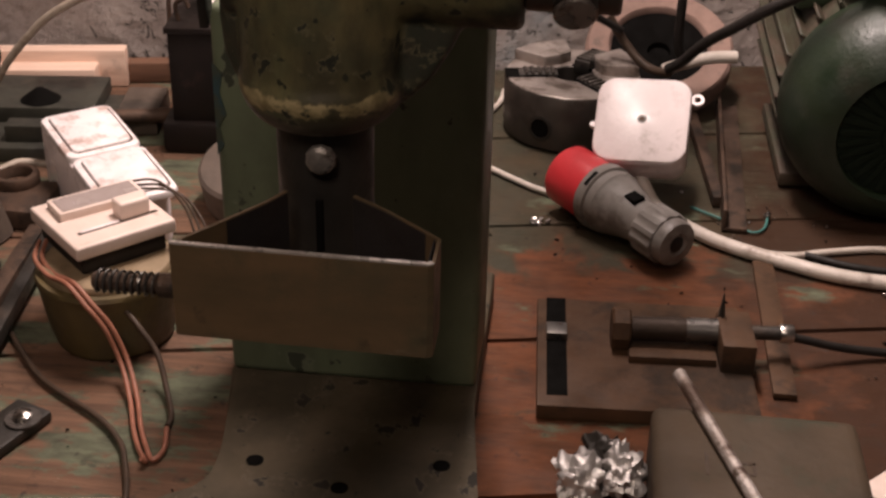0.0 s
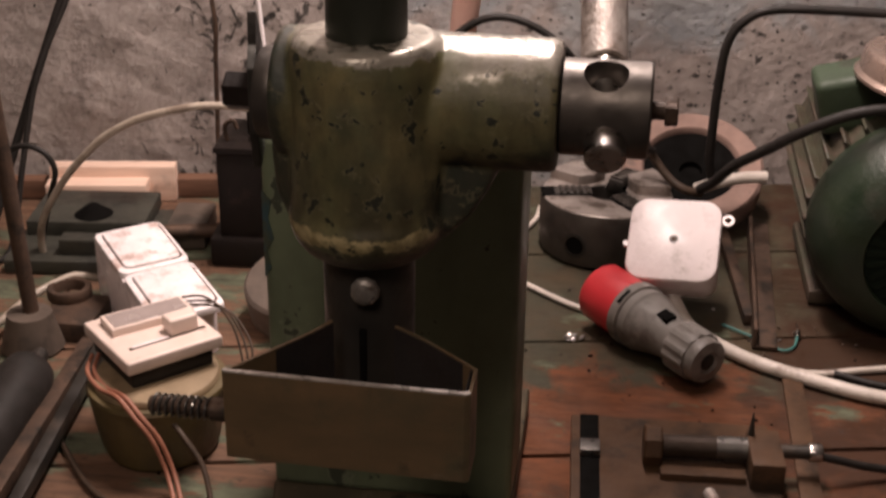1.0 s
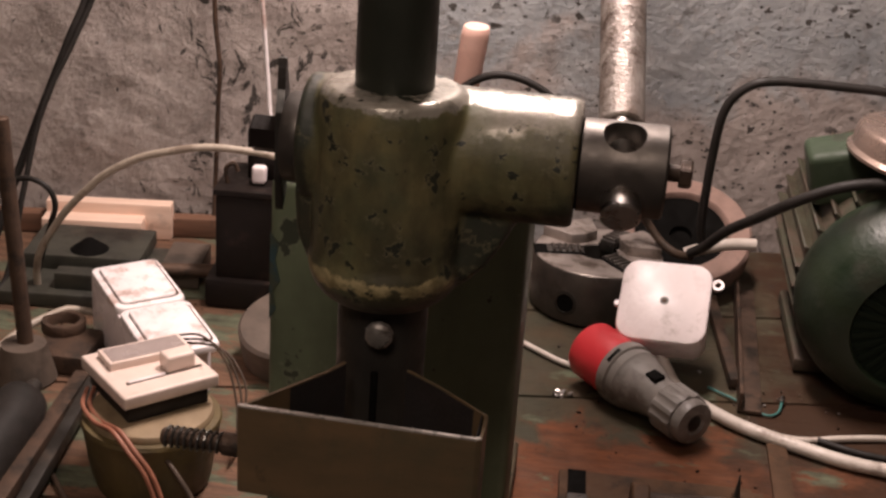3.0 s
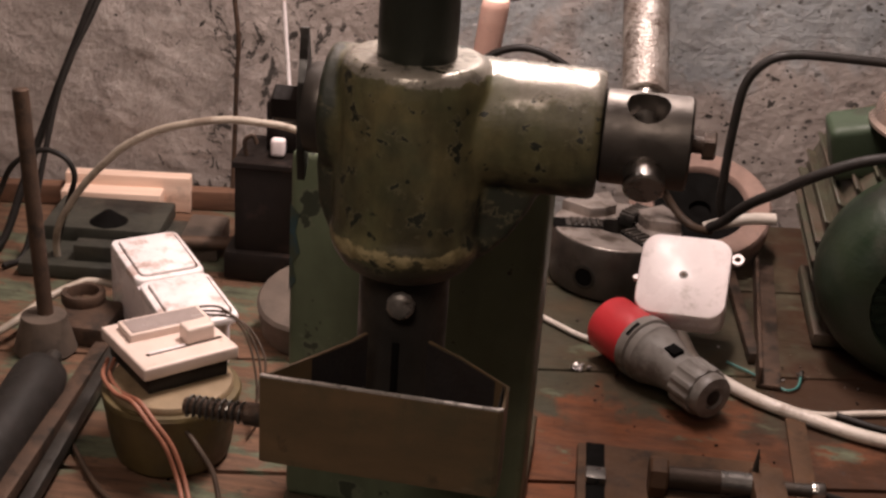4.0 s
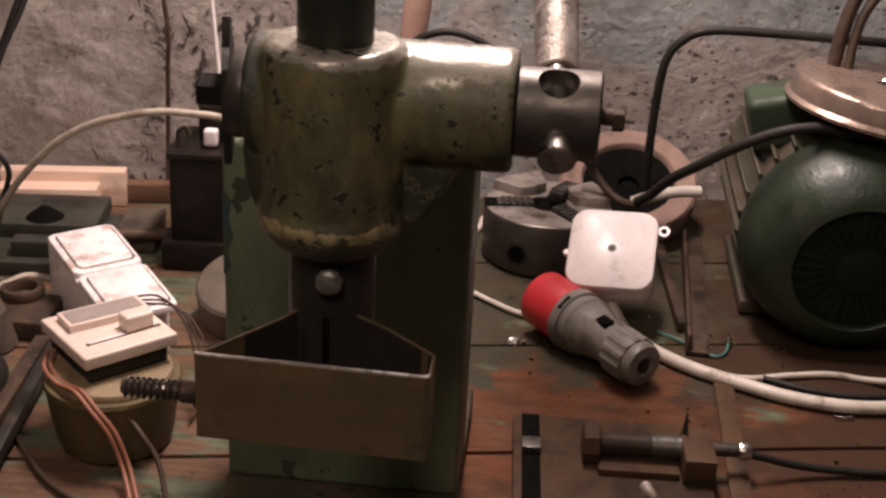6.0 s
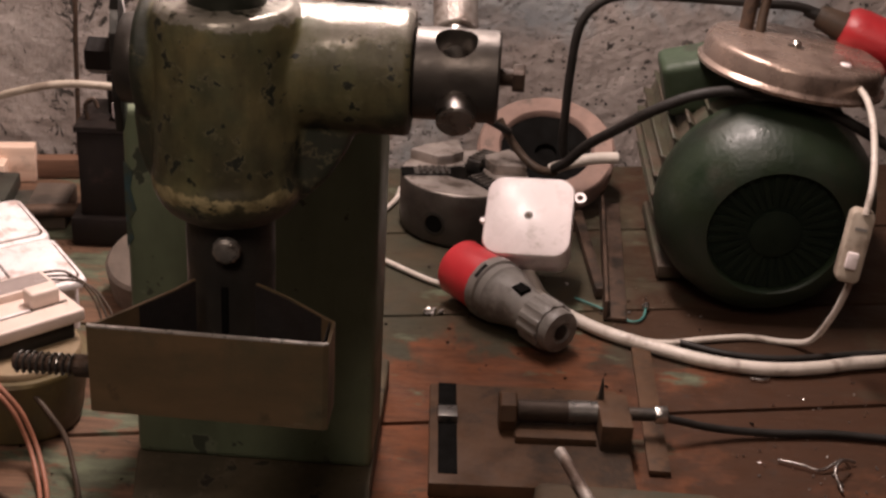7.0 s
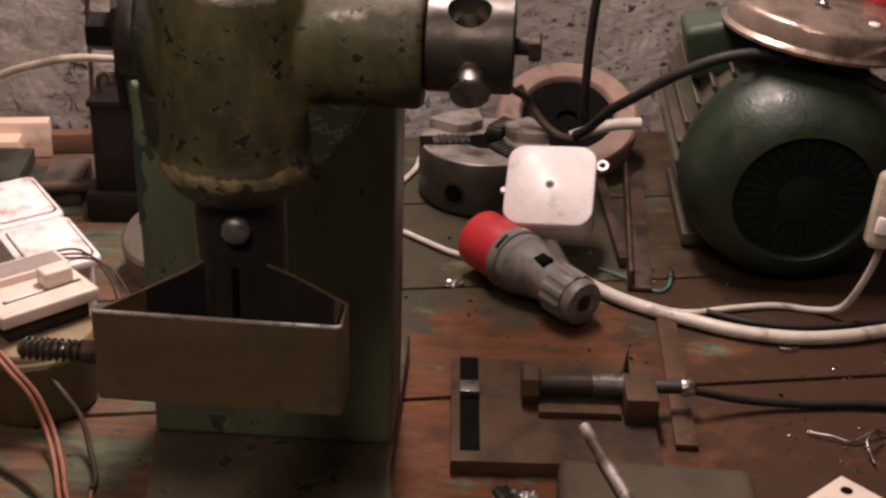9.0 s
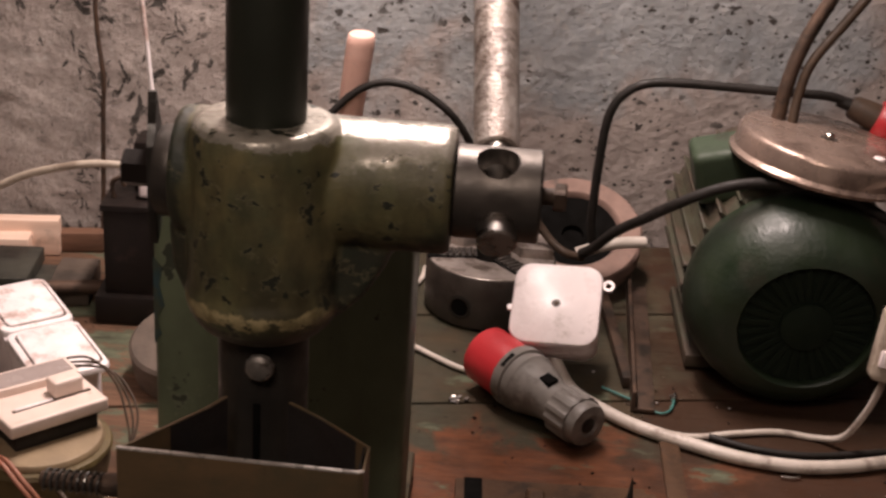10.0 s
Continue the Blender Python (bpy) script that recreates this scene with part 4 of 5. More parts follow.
def cup_wheel():
    c = thing("grinding_wheel", pose(0.222, 0.240, 0.0480) @ pose(0, 0, 0, 28, 0, 0), "pinkish abrasive cup wheel tipped back towards the wall", "wheel")
    part("rim", lathe([(0.0480, -0.014), (0.0720, -0.014), (0.0750, -0.011), (0.0750, 0.010), (0.0720, 0.0140), (0.0520, 0.0150), (0.0495, 0.0120), (0.0480, -0.004)], 72, wobble=0.012, closed=True), M["brick_pink"], c)
    # shallow black bottom: the bore's deep shade put into the colour
    part("cup_shade", lathe([(0, -0.013), (0.0482, -0.013), (0.0488, 0.008), (0.044, 0.0085), (0.012, 0.004), (0.011, -0.002), (0.0, -0.002)], 40), M["hole"], c, "cup bottom, black for the shade in the bore")
    return c


cup_wheel()


def electric_motor():
    mo = thing("electric_motor", pose(0.416, 0.020, 0.1005, 5, 0, 2), "green electric motor with a domed slotted end cover", "motor")
    Y = TOWARD
    cover = [(0.0975, -0.010), (0.1005, -0.006), (0.1010, 0.006), (0.0985, 0.022), (0.0920, 0.040), (0.0820, 0.054), (0.0700, 0.062), (0.0610, 0.0650), (0.0600, 0.0635), (0.0590, 0.0560), (0.0, 0.0560)]
    part("end_cover", lathe(cover, 96, Y), M["motor"], mo, "domed green end cover")
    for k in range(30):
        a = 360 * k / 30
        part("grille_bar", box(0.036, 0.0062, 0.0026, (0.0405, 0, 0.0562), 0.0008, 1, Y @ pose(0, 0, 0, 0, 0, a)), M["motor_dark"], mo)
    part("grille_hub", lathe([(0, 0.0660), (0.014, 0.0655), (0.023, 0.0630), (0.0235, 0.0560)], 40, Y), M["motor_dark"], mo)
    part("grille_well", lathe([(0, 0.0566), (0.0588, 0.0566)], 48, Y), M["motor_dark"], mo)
    part("frame", lathe([(0.0, -0.19), (0.088, -0.19), (0.092, -0.185), (0.092, -0.010), (0.0975, -0.008)], 72, Y), M["motor_pale"], mo, "faded green frame")
    for k in range(30):
        a = 360 * k / 30 + 6
        if 60 < a % 360 < 120:
            continue
        part("fin", box(0.011, 0.0030, 0.160, (0.0955, 0, -0.178), 0.0008, 1, Y @ pose(0, 0, 0, 0, 0, a)), M["motor_pale"], mo)
    part("terminal_box", box(0.074, 0.050, 0.052, (-0.036, 0.072, 0.076), 0.009, 4, pose(0, 0, 0, 0, -14, 0)), M["terminal"], mo, "green terminal box on top")
    part("foot", box(0.170, 0.135, 0.014, (0, 0.085, -0.100), 0.003), M["motor_pale"], mo)
    part("foot_web", box(0.090, 0.110, 0.030, (0, 0.085, -0.088), 0.003), M["motor_pale"], mo)
    return mo


electric_motor()


def lamp_base():
    l = thing("lamp_base", pose(0.4285, 0.054, 0.2115, -1, 7, 0), "round nickel-plated lamp base lying on the motor", "lamp base")
    part("dish", lathe([(0.0, 0.001), (0.081, 0.0), (0.0850, 0.0015), (0.0857, 0.0045), (0.0835, 0.0062), (0.0818, 0.0080), (0.0812, 0.0225), (0.0796, 0.0260), (0.0760, 0.0278), (0.0300, 0.0300), (0.0, 0.0304)], 96), M["chrome"], l, "brownish plated dish with rolled rim")
    part("nut", lathe([(0, 0.0298), (0.0075, 0.0298), (0.0078, 0.0308), (0.0042, 0.0310), (0.0044, 0.0340), (0.0030, 0.0358), (0, 0.0360)], 12, pose(-0.004, -0.012, 0)), M["bright_steel"], l)
    part("stud", lathe([(0, 0.0282), (0.0056, 0.0284), (0.0048, 0.0300), (0, 0.0306)], 16, pose(0.036, -0.040, 0)), M["white"], l)
    part("stem", tube([(-0.043, 0.030, 0.028), (-0.043, 0.034, 0.060), (-0.037, 0.040, 0.100), (-0.020, 0.048, 0.150), (0.012, 0.06, 0.24)], 0.0066, 14), M["rust"], l, "brown stem tube")
    part("stem_cord", tube([(-0.031, 0.024, 0.028), (-0.031, 0.031, 0.055), (-0.026, 0.036, 0.085), (-0.004, 0.046, 0.125), (0.032, 0.06, 0.19)], 0.0046, 12), M["dark_wire"], l)
    return l


lamp_base()


def red_socket():
    a, d = Vector((0.481, 0.115, 0.2450)), Vector((0.86, -0.20, -0.30)).normalized()
    s = thing("coupler_socket", Matrix.Translation(a) @ d.to_track_quat("Z", "Y").to_matrix().to_4x4(), "red industrial coupler socket on a black cable", "socket")
    part("gland", lathe([(0.0, -0.022), (0.0095, -0.022), (0.0115, -0.018), (0.0135, 0.0), (0.0140, 0.006), (0, 0.006)], 32), M["dark_wire"], s)
    part("red_body", lathe([(0.0, 0.004), (0.0180, 0.004), (0.0225, 0.010), (0.0240, 0.020), (0.0245, 0.080), (0.0, 0.080)], 48), M["old_red"], s, "red plastic body")
    part("cable", tube([(0, 0, -0.021), (0.002, -0.001, -0.034)], 0.0058, 12), M["black"], s)
    return s


red_socket()


def cable(name, pts, r, mat, label, category="cable", steps=8):
    return solo(name, tube(pts, r, 12, steps), M[mat], Matrix.Identity(4), label, category, smooth=60)


cable("black_cable", [(0.464, 0.121, 0.2530), (0.440, 0.122, 0.2590), (0.404, 0.120, 0.2600), (0.325, 0.120, 0.2610), (0.276, 0.120, 0.2590), (0.252, 0.120, 0.2480), (0.238, 0.120, 0.2250), (0.2335, 0.120, 0.180), (0.2325, 0.121, 0.140), (0.2330, 0.124, 0.105), (0.240, 0.128, 0.082)], 0.0044, "black", "thick black cable arching up from behind the box")
cable("black_cable", [(0.520, -0.010, 0.168), (0.479, -0.004, 0.188), (0.450, 0.0, 0.2005), (0.418, 0.0, 0.2075), (0.385, 0.0, 0.2105), (0.359, 0.0, 0.2095), (0.330, 0.001, 0.201), (0.298, 0.012, 0.180), (0.276, 0.050, 0.149), (0.255, 0.090, 0.118), (0.238, 0.118, 0.088), (0.226, 0.128, 0.076)], 0.0050, "black", "thick black cable lying over the motor")
cable("black_cable", [(0.168, 0.165, 0.112), (0.177, 0.162, 0.098), (0.186, 0.160, 0.086), (0.198, 0.152, 0.075), (0.212, 0.142, 0.069), (0.228, 0.128, 0.072)], 0.0042, "dark_wire", "short black cable running down to the box")
cable("white_cable", [(0.198, -0.004, 0.034), (0.207, -0.014, 0.022), (0.218, -0.028, 0.010), (0.232, -0.044, 0.0066), (0.271, -0.080, 0.0062), (0.319, -0.105, 0.0062), (0.365, -0.123, 0.0062), (0.412, -0.128, 0.0062), (0.455, -0.120, 0.0062), (0.498, -0.105, 0.0062), (0.60, -0.08, 0.0062)], 0.0060, "white_cable", "thick white cable running across the bench")
cable("white_cable", [(0.232, -0.036, 0.0030), (0.271, -0.070, 0.0030), (0.319, -0.0890, 0.0030), (0.366, -0.076, 0.0030), (0.403, -0.067, 0.0030), (0.436, -0.071, 0.0030), (0.455, -0.085, 0.014), (0.463, -0.105, 0.048), (0.467, -0.118, 0.080), (0.4685, -0.120, 0.096)], 0.0030, "white_cable", "thin white cord rising to the cord switch")
cable("grey_hose", [(0.224, 0.165, 0.060), (0.246, 0.168, 0.068), (0.270, 0.172, 0.073), (0.294, 0.176, 0.074)], 0.0062, "white_cable", "short piece of pale grey hose", "hose")
cable("white_cable", [(0.040, 0.050, 0.003), (0.061, 0.043, 0.003), (0.090, 0.020, 0.003), (0.116, 0.001, 0.003), (0.140, -0.006, 0.003), (0.165, 0.010, 0.003)], 0.0028, "white_cable", "thin white cord passing behind the plug")
cable("white_cable", [(0.035, 0.120, 0.003), (0.053, 0.160, 0.003), (0.064, 0.195, 0.003), (0.066, 0.225, 0.003)], 0.0028, "white_cable", "thin white cord near the wall")
cable("teal_wire", [(0.250, -0.010, 0.002), (0.266, -0.022, 0.002), (0.284, -0.036, 0.002), (0.300, -0.050, 0.002), (0.311, -0.042, 0.002), (0.316, -0.022, 0.004)], 0.0012, "teal", "thin teal wire end", "wire")
solo("wire_ferrule", rod(0.0024, (0.315, -0.027, 0.004), (0.3165, -0.018, 0.005), 12, 0.0004), M["bright_steel"], Matrix.Identity(4), "small bright wire ferrule on the bench", "ferrule")


def cord_switch():
    s = thing("cord_switch", pose(0.4660, -0.121, 0.124) @ pose(0, 0, 0, -12, 6, -8), "white in-line cord switch hanging on its cord", "switch")
    part("case", soft_slab(0.0200, 0.0620, 0.0060, -0.009, 0.009, 0.004, m=pose(0, 0, 0, 90, 0, 0)), M["old_cable"], s)
    part("rocker", box(0.0095, 0.006, 0.014, (-0.001, -0.0105, -0.018), 0.002), M["white"], s, "small white rocker")
    part("label_bar", box(0.010, 0.0008, 0.0030, (0.0, -0.0092, 0.014), 0.0), M["grey"], s)
    return s


cord_switch()
cable("white_cable", [(0.4690, -0.125, 0.153), (0.4745, -0.108, 0.178), (0.4790, -0.070, 0.204), (0.4800, -0.035, 0.2180), (0.4760, -0.012, 0.2240), (0.4720, 0.004, 0.224)], 0.0030, "white_cable", "thin white cord from the cord switch")
# ---- front right: drilling jig, block, foil ----
def jig():
    j = thing("slotted_jig", pose(0.205, -0.270, 0, 0, 0, 3), "rusty steel jig plate with a clamping screw", "jig")
    part("base_plate", box(0.152, 0.140, 0.012, (0, 0.003, 0.0), 0.0015), M["jig"], j, "flat rusty base plate")
    part("slot", box(0.0145, 0.128, 0.0022, (-0.062, 0.0095, 0.0102), 0.0), M["hole"], j)
    part("slot_nut", box(0.0150, 0.016, 0.008, (-0.062, 0.022, 0.0105), 0.001), M["grey_steel"], j, "bright nut in the slot")
    part("screw_head", rod(0.0158, (-0.023, 0.016, 0.0245), (-0.0095, 0.016, 0.0245), 8, 0.0015), M["jig"], j, smooth=0)
    part("screw_rod", rod(0.0090, (-0.0095, 0.016, 0.0245), (0.056, 0.018, 0.0245), 24, 0.001), M["dark_jig"], j)
    # the highlight on the rod's end, added as a paler band
    part("highlight_band", rod(0.0093, (0.030, 0.0172, 0.0245), (0.054, 0.0179, 0.0245), 24, 0.0005), M["grey_steel"], j, "paler steel band for the highlight on the screw end")
    part("lower_bar", box(0.062, 0.012, 0.006, (0.020, -0.004, 0.0118), 0.001), M["jig"], j)
    part("end_bracket", box(0.024, 0.048, 0.034, (0.065, 0.008, 0.0), 0.0015), M["jig"], j)
    spike = lathe([(0, 0), (0.0028, 0), (0.0005, 0.019), (0, 0.020)], 8, pose(0.056, 0.024, 0.0335))
    part("spike", spike, M["black_steel"], j)
    part("stem", rod(0.0052, (0.077, 0.0185, 0.0245), (0.100, 0.0190, 0.0245), 18, 0.0006), M["black_steel"], j)
    part("ring", lathe([(0.0048, 0), (0.0066, 0), (0.0070, 0.0008), (0.0070, 0.009), (0.0064, 0.010), (0.0048, 0.010)], 24, pose(0.098, 0.0190, 0.0245) @ ALONG_X), M["bright_steel"], j, "bright ferrule ring")
    return j


jig()
cable("black_cable", [(0.308, -0.2480, 0.0240), (0.324, -0.2440, 0.0190), (0.345, -0.2380, 0.0120), (0.375, -0.2310, 0.0060), (0.410, -0.2260, 0.0036), (0.440, -0.2220, 0.0036), (0.470, -0.2220, 0.0036), (0.53, -0.225, 0.0036)], 0.0033, "black", "black cord trailing from the jig")
cable("black_cable", [(0.340, -0.085, 0.0030), (0.380, -0.100, 0.0030), (0.430, -0.102, 0.0030), (0.50, -0.085, 0.0040), (0.58, -0.07, 0.0040)], 0.0030, "black", "black cord under the motor")
bm = box(0.0165, 0.190, 0.004, (0, 0, 0), 0.0008)
solo("steel_strip", bm, M["jig"], pose(0.3045, -0.198, 0.0005, 0, 0, 0), "flat rusty steel strip lying on the bench", "strip")


def angle_bar(name, m, n, label):
    b = box(0.022, n, 0.0035, (0, 0, 0), 0.0008)
    box(0.0035, n, 0.020, (-0.009, 0, 0.0), 0.0008, bm=b)
    return solo(name, b, M["rust"], m, label, "bar")


angle_bar("angle_bar", pose(0.290, 0.085, 0.001, 0, 0, -2), 0.27, "rusty angle iron lying beside the motor")
solo("square_rod", box(0.010, 0.23, 0.010, (0, 0, 0), 0.0012), M["rust"], pose(0.264, 0.110, 0.001, 0, 0, 5), "thin rusty square rod lying on the bench", "rod")


def block():
    b = thing("wooden_block", pose(0.270, -0.440, 0), "grey-brown painted block with a rounded edge", "block")
    part("body", box(0.128, 0.118, 0.050, (0, 0, 0), 0.009, 4), M["block"], b)
    for x, y, w, h in ((-0.032, 0.008, 0.002, 0.022), (-0.010, 0.010, 0.013, 0.002), (-0.010, 0.000, 0.013, 0.002), (-0.0165, 0.002, 0.002, 0.020), (-0.004, 0.006, 0.002, 0.010)):
        part("pencil_mark", box(w, h, 0.0008, (x, y - 0.006, 0.0496), 0), M["dark_wire"], b)
    return b


block()
solo("steel_rod", rod(0.0042, (0.2235, -0.352, 0.0545), (0.2700, -0.497, 0.0545), 20, 0.001), M["pipe"], Matrix.Identity(4), "scuffed steel rod resting on the block", "rod")


def foil_lump(name, x, y, s, seed, mat, label):
    bm = bmesh.new()
    bmesh.ops.create_icosphere(bm, subdivisions=4, radius=1.0)
    for v in bm.verts:
        k = 0.72 + 0.45 * noise.noise(v.co * 1.6 + Vector((seed, 0, 0))) + 0.62 * abs(noise.noise(v.co * 2.3 + Vector((0, seed, 0)))) + 0.16 * abs(noise.noise(v.co * 5.0 + Vector((seed, seed, 0))))
        v.co = Vector((v.co.x * s * k, v.co.y * s * 1.25 * k, s * 0.8 + v.co.z * s * 1.1 * k))
    lo = min(v.co.z for v in bm.verts)
    for v in bm.verts:
        v.co.z -= lo
    return solo(name, bm, M[mat], pose(x, y, 0.0), label, "lump", smooth=55)


foil_lump("foil_lump", 0.163, -0.430, 0.0165, 3.0, "foil", "crumpled bright metal foil lying on the bench")
foil_lump("foil_lump", 0.190, -0.413, 0.0160, 9.0, "foil", "crumpled bright metal foil lying on the bench")
foil_lump("swarf_lump", 0.177, -0.403, 0.0150, 5.0, "black_steel", "dark lump of tangled swarf lying on the bench")


# ---- left of the press ----
def hand_stand():
    s = thing("height_stand", pose(-0.344, -0.150, 0), "rusty stand with a slim leaning rod and round base", "stand")
    part("base", lathe([(0.0, 0.0), (0.025, 0.0), (0.027, 0.002), (0.0225, 0.020), (0.0200, 0.030), (0.0190, 0.034), (0.0, 0.034)], 40, wobble=0.02), M["puck"], s, "worn round base")
    part("rod", rod(0.0068, (0, 0.004, 0.030), (-0.015, 0.014, 0.232), 20, 0.001), M["rust"], s, "slim rusty rod")
    return s


hand_stand()


def ring_clamp():
    r = thing("ring_clamp", pose(-0.316, -0.088, 0.0), "dark steel ring clamp lying on the bench", "clamp")
    part("ring", lathe([(0.0135, 0.0), (0.0190, 0.0), (0.0200, 0.002), (0.0200, 0.009), (0.0190, 0.011), (0.0145, 0.011), (0.0135, 0.009)], 36, pose(-0.020, 0.004, 0.0165), closed=True), M["rust"], r)
    part("block", box(0.048, 0.060, 0.018, (-0.006, -0.018, 0.0), 0.003), M["rust"], r)
    return r


ring_clamp()
cable("white_cable", [(-0.480, -0.225, 0.010), (-0.430, -0.200, 0.012), (-0.384, -0.160, 0.016), (-0.366, -0.100, 0.022), (-0.348, -0.070, 0.026), (-0.338, -0.060, 0.026), (-0.318, -0.054, 0.022), (-0.302, -0.052, 0.020)], 0.0036, "old_cable", "dirty white cord entering the double switch")
cable("white_cable", [(-0.402, 0.010, 0.004), (-0.400, 0.004, 0.030), (-0.392, 0.0, 0.056), (-0.370, 0.0, 0.092), (-0.345, 0.0, 0.121), (-0.322, 0.0, 0.142), (-0.290, 0.0, 0.160), (-0.255, 0.0, 0.171), (-0.228, 0.004, 0.1755), (-0.200, 0.010, 0.1740), (-0.170, 0.020, 0.168), (-0.14, 0.03, 0.150), (-0.12, 0.04, 0.10), (-0.11, 0.05, 0.004)], 0.0036, "old_cable", "dirty white cable bowed up over the bench")
cable("black_cable", [(-0.452, -0.040, 0.003), (-0.462, -0.020, 0.040), (-0.452, 0.0, 0.080), (-0.436, 0.0, 0.109), (-0.407, 0.0, 0.126), (-0.385, 0.0, 0.121), (-0.376, 0.0, 0.104), (-0.383, 0.002, 0.080), (-0.398, 0.01, 0.040), (-0.41, 0.02, 0.003)], 0.0028, "black", "thin black cord in a loop")
cable("black_cable", [(-0.360, 0.150, 0.420), (-0.385, 0.130, 0.290), (-0.404, 0.110, 0.230), (-0.432, 0.090, 0.150), (-0.455, 0.060, 0.070), (-0.470, 0.030, 0.010), (-0.49, 0.0, 0.004)], 0.0042, "black", "dark cord hanging down by the wall")
cable("black_cable", [(-0.350, 0.150, 0.420), (-0.378, 0.128, 0.290), (-0.396, 0.108, 0.235), (-0.420, 0.080, 0.170), (-0.432, 0.052, 0.090), (-0.440, 0.020, 0.010), (-0.45, -0.01, 0.004)], 0.0030, "black", "dark cord hanging down by the wall")


def long_tool():
    """A long-handled tool with two flat bars and a black grip."""
    t = thing("bar_tool", Matrix.Identity(4), "dark two-bar hand tool with a black grip", "tool")
    for dx, r in ((0.0, 0.0075), (0.020, 0.0060)):
        a, b = Vector((-0.285 + dx * 0.6, -0.165, 0.022)), Vector((-0.266 + dx, -0.420, 0.022))
        d = b - a
        m = Matrix.Translation((a + b) / 2) @ pose(0, 0, 0, 0, 0, math.degrees(math.atan2(d.y, d.x)) - 90)
        part("bar", box(0.013 if dx == 0 else 0.010, d.length, 0.012, (0, 0, -0.010), 0.0015, 2, m), M["rust"] if dx == 0 else M["black_steel"], t)
    return t


long_tool()


def black_grip():
    a, b = Vector((-0.306, -0.232, 0.030)), Vector((-0.2920, -0.420, 0.024))
    d = (b - a).normalized()
    g = thing("tool_grip", Matrix.Translation(a) @ d.to_track_quat("Z", "Y").to_matrix().to_4x4(), "black rubber tool grip lying on the bench", "grip")
    part("sleeve", lathe([(0, 0), (0.014, 0.001), (0.0205, 0.008), (0.0225, 0.020), (0.0215, 0.060), (0.0205, 0.120), (0.021, 0.185), (0, 0.19)], 40), M["black"], g)
    part("ferrule", lathe([(0.0, -0.022), (0.006, -0.022), (0.0072, -0.018), (0.0072, 0.001), (0, 0.002)], 20), M["black_steel"], g)
    return g


black_grip()


def strip_with_screw():
    s = thing("steel_lug", pose(-0.2050, -0.4010, 0, 0, 0, 0), "dark steel lug with a bright screw and washer", "lug")
    part("strap", box(0.030, 0.150, 0.008, (-0.006, -0.058, 0), 0.002, 2, pose(0, 0, 0, 0, 0, -22)), M["black_steel"], s)
    part("washer", lathe([(0, 0.0082), (0.0118, 0.0082), (0.0122, 0.0090), (0.0118, 0.0100), (0, 0.0102)], 32), M["grey_steel"], s, "bright washer")
    part("screw_head", lathe([(0, 0.010), (0.0062, 0.010), (0.0062, 0.0132), (0.0030, 0.0150), (0, 0.0152)], 20), M["bright_steel"], s)
    return s


strip_with_screw()
W1 = [(-0.235, -0.262, 0.066), (-0.230, -0.284, 0.064), (-0.214, -0.302, 0.062), (-0.194, -0.318, 0.066), (-0.178, -0.328, 0.056), (-0.164, -0.332, 0.040), (-0.153, -0.338, 0.016), (-0.140, -0.362, 0.004), (-0.128, -0.392, 0.003), (-0.118, -0.412, 0.003), (-0.110, -0.424, 0.003), (-0.106, -0.412, 0.003), (-0.111, -0.390, 0.003)]
cable("brown_wire", W1, 0.0018, "copper_wire", "brown-red wire hanging from the slider control", "wire")
cable("brown_wire", [(x - 0.0045, y - 0.002, z) for x, y, z in W1[:-2]] + [(-0.116, -0.428, 0.0065)], 0.0018, "copper_wire", "brown-red wire hanging from the slider control", "wire")
cable("dark_wire", [(-0.111, -0.388, 0.003), (-0.112, -0.376, 0.003), (-0.122, -0.352, 0.006), (-0.133, -0.333, 0.022), (-0.146, -0.325, 0.036), (-0.160, -0.316, 0.046), (-0.168, -0.317, 0.054)], 0.0021, "dark_wire", "dark brown wire beside the tub", "wire")
cable("dark_wire", [(-0.285, -0.262, 0.003), (-0.261, -0.290, 0.003), (-0.236, -0.322, 0.003), (-0.210, -0.350, 0.003), (-0.161, -0.384, 0.003), (-0.140, -0.405, 0.003), (-0.129, -0.424, 0.003), (-0.114, -0.468, 0.003), (-0.108, -0.53, 0.003)], 0.0021, "dark_wire", "dark wire lying on the bench", "wire")
for k in range(3):
    cable("dark_wire", [(-0.196 + 0.006 * k, -0.196 - 0.004 * k, 0.084), (-0.172 + 0.006 * k, -0.190, 0.084 - 0.004 * k), (-0.150 + 0.004 * k, -0.196, 0.066), (-0.136 + 0.004 * k, -0.214, 0.040 + 0.004 * k), (-0.130, -0.232 - 0.006 * k, 0.020), (-0.132, -0.222, 0.003)], 0.0010, "dark_wire", "thin dark wire from the slider control", "wire")


def steel_puck():
    bm = lathe([(0.0, 0.0), (0.050, 0.0), (0.053, 0.002), (0.053, 0.030), (0.050, 0.033), (0.0, 0.034)], 56)
    return solo("steel_puck", bm, M["puck"], pose(-0.122, -0.056, 0.0135, 15, 0, -20), "plain round steel disc weight", "weight")


steel_puck()


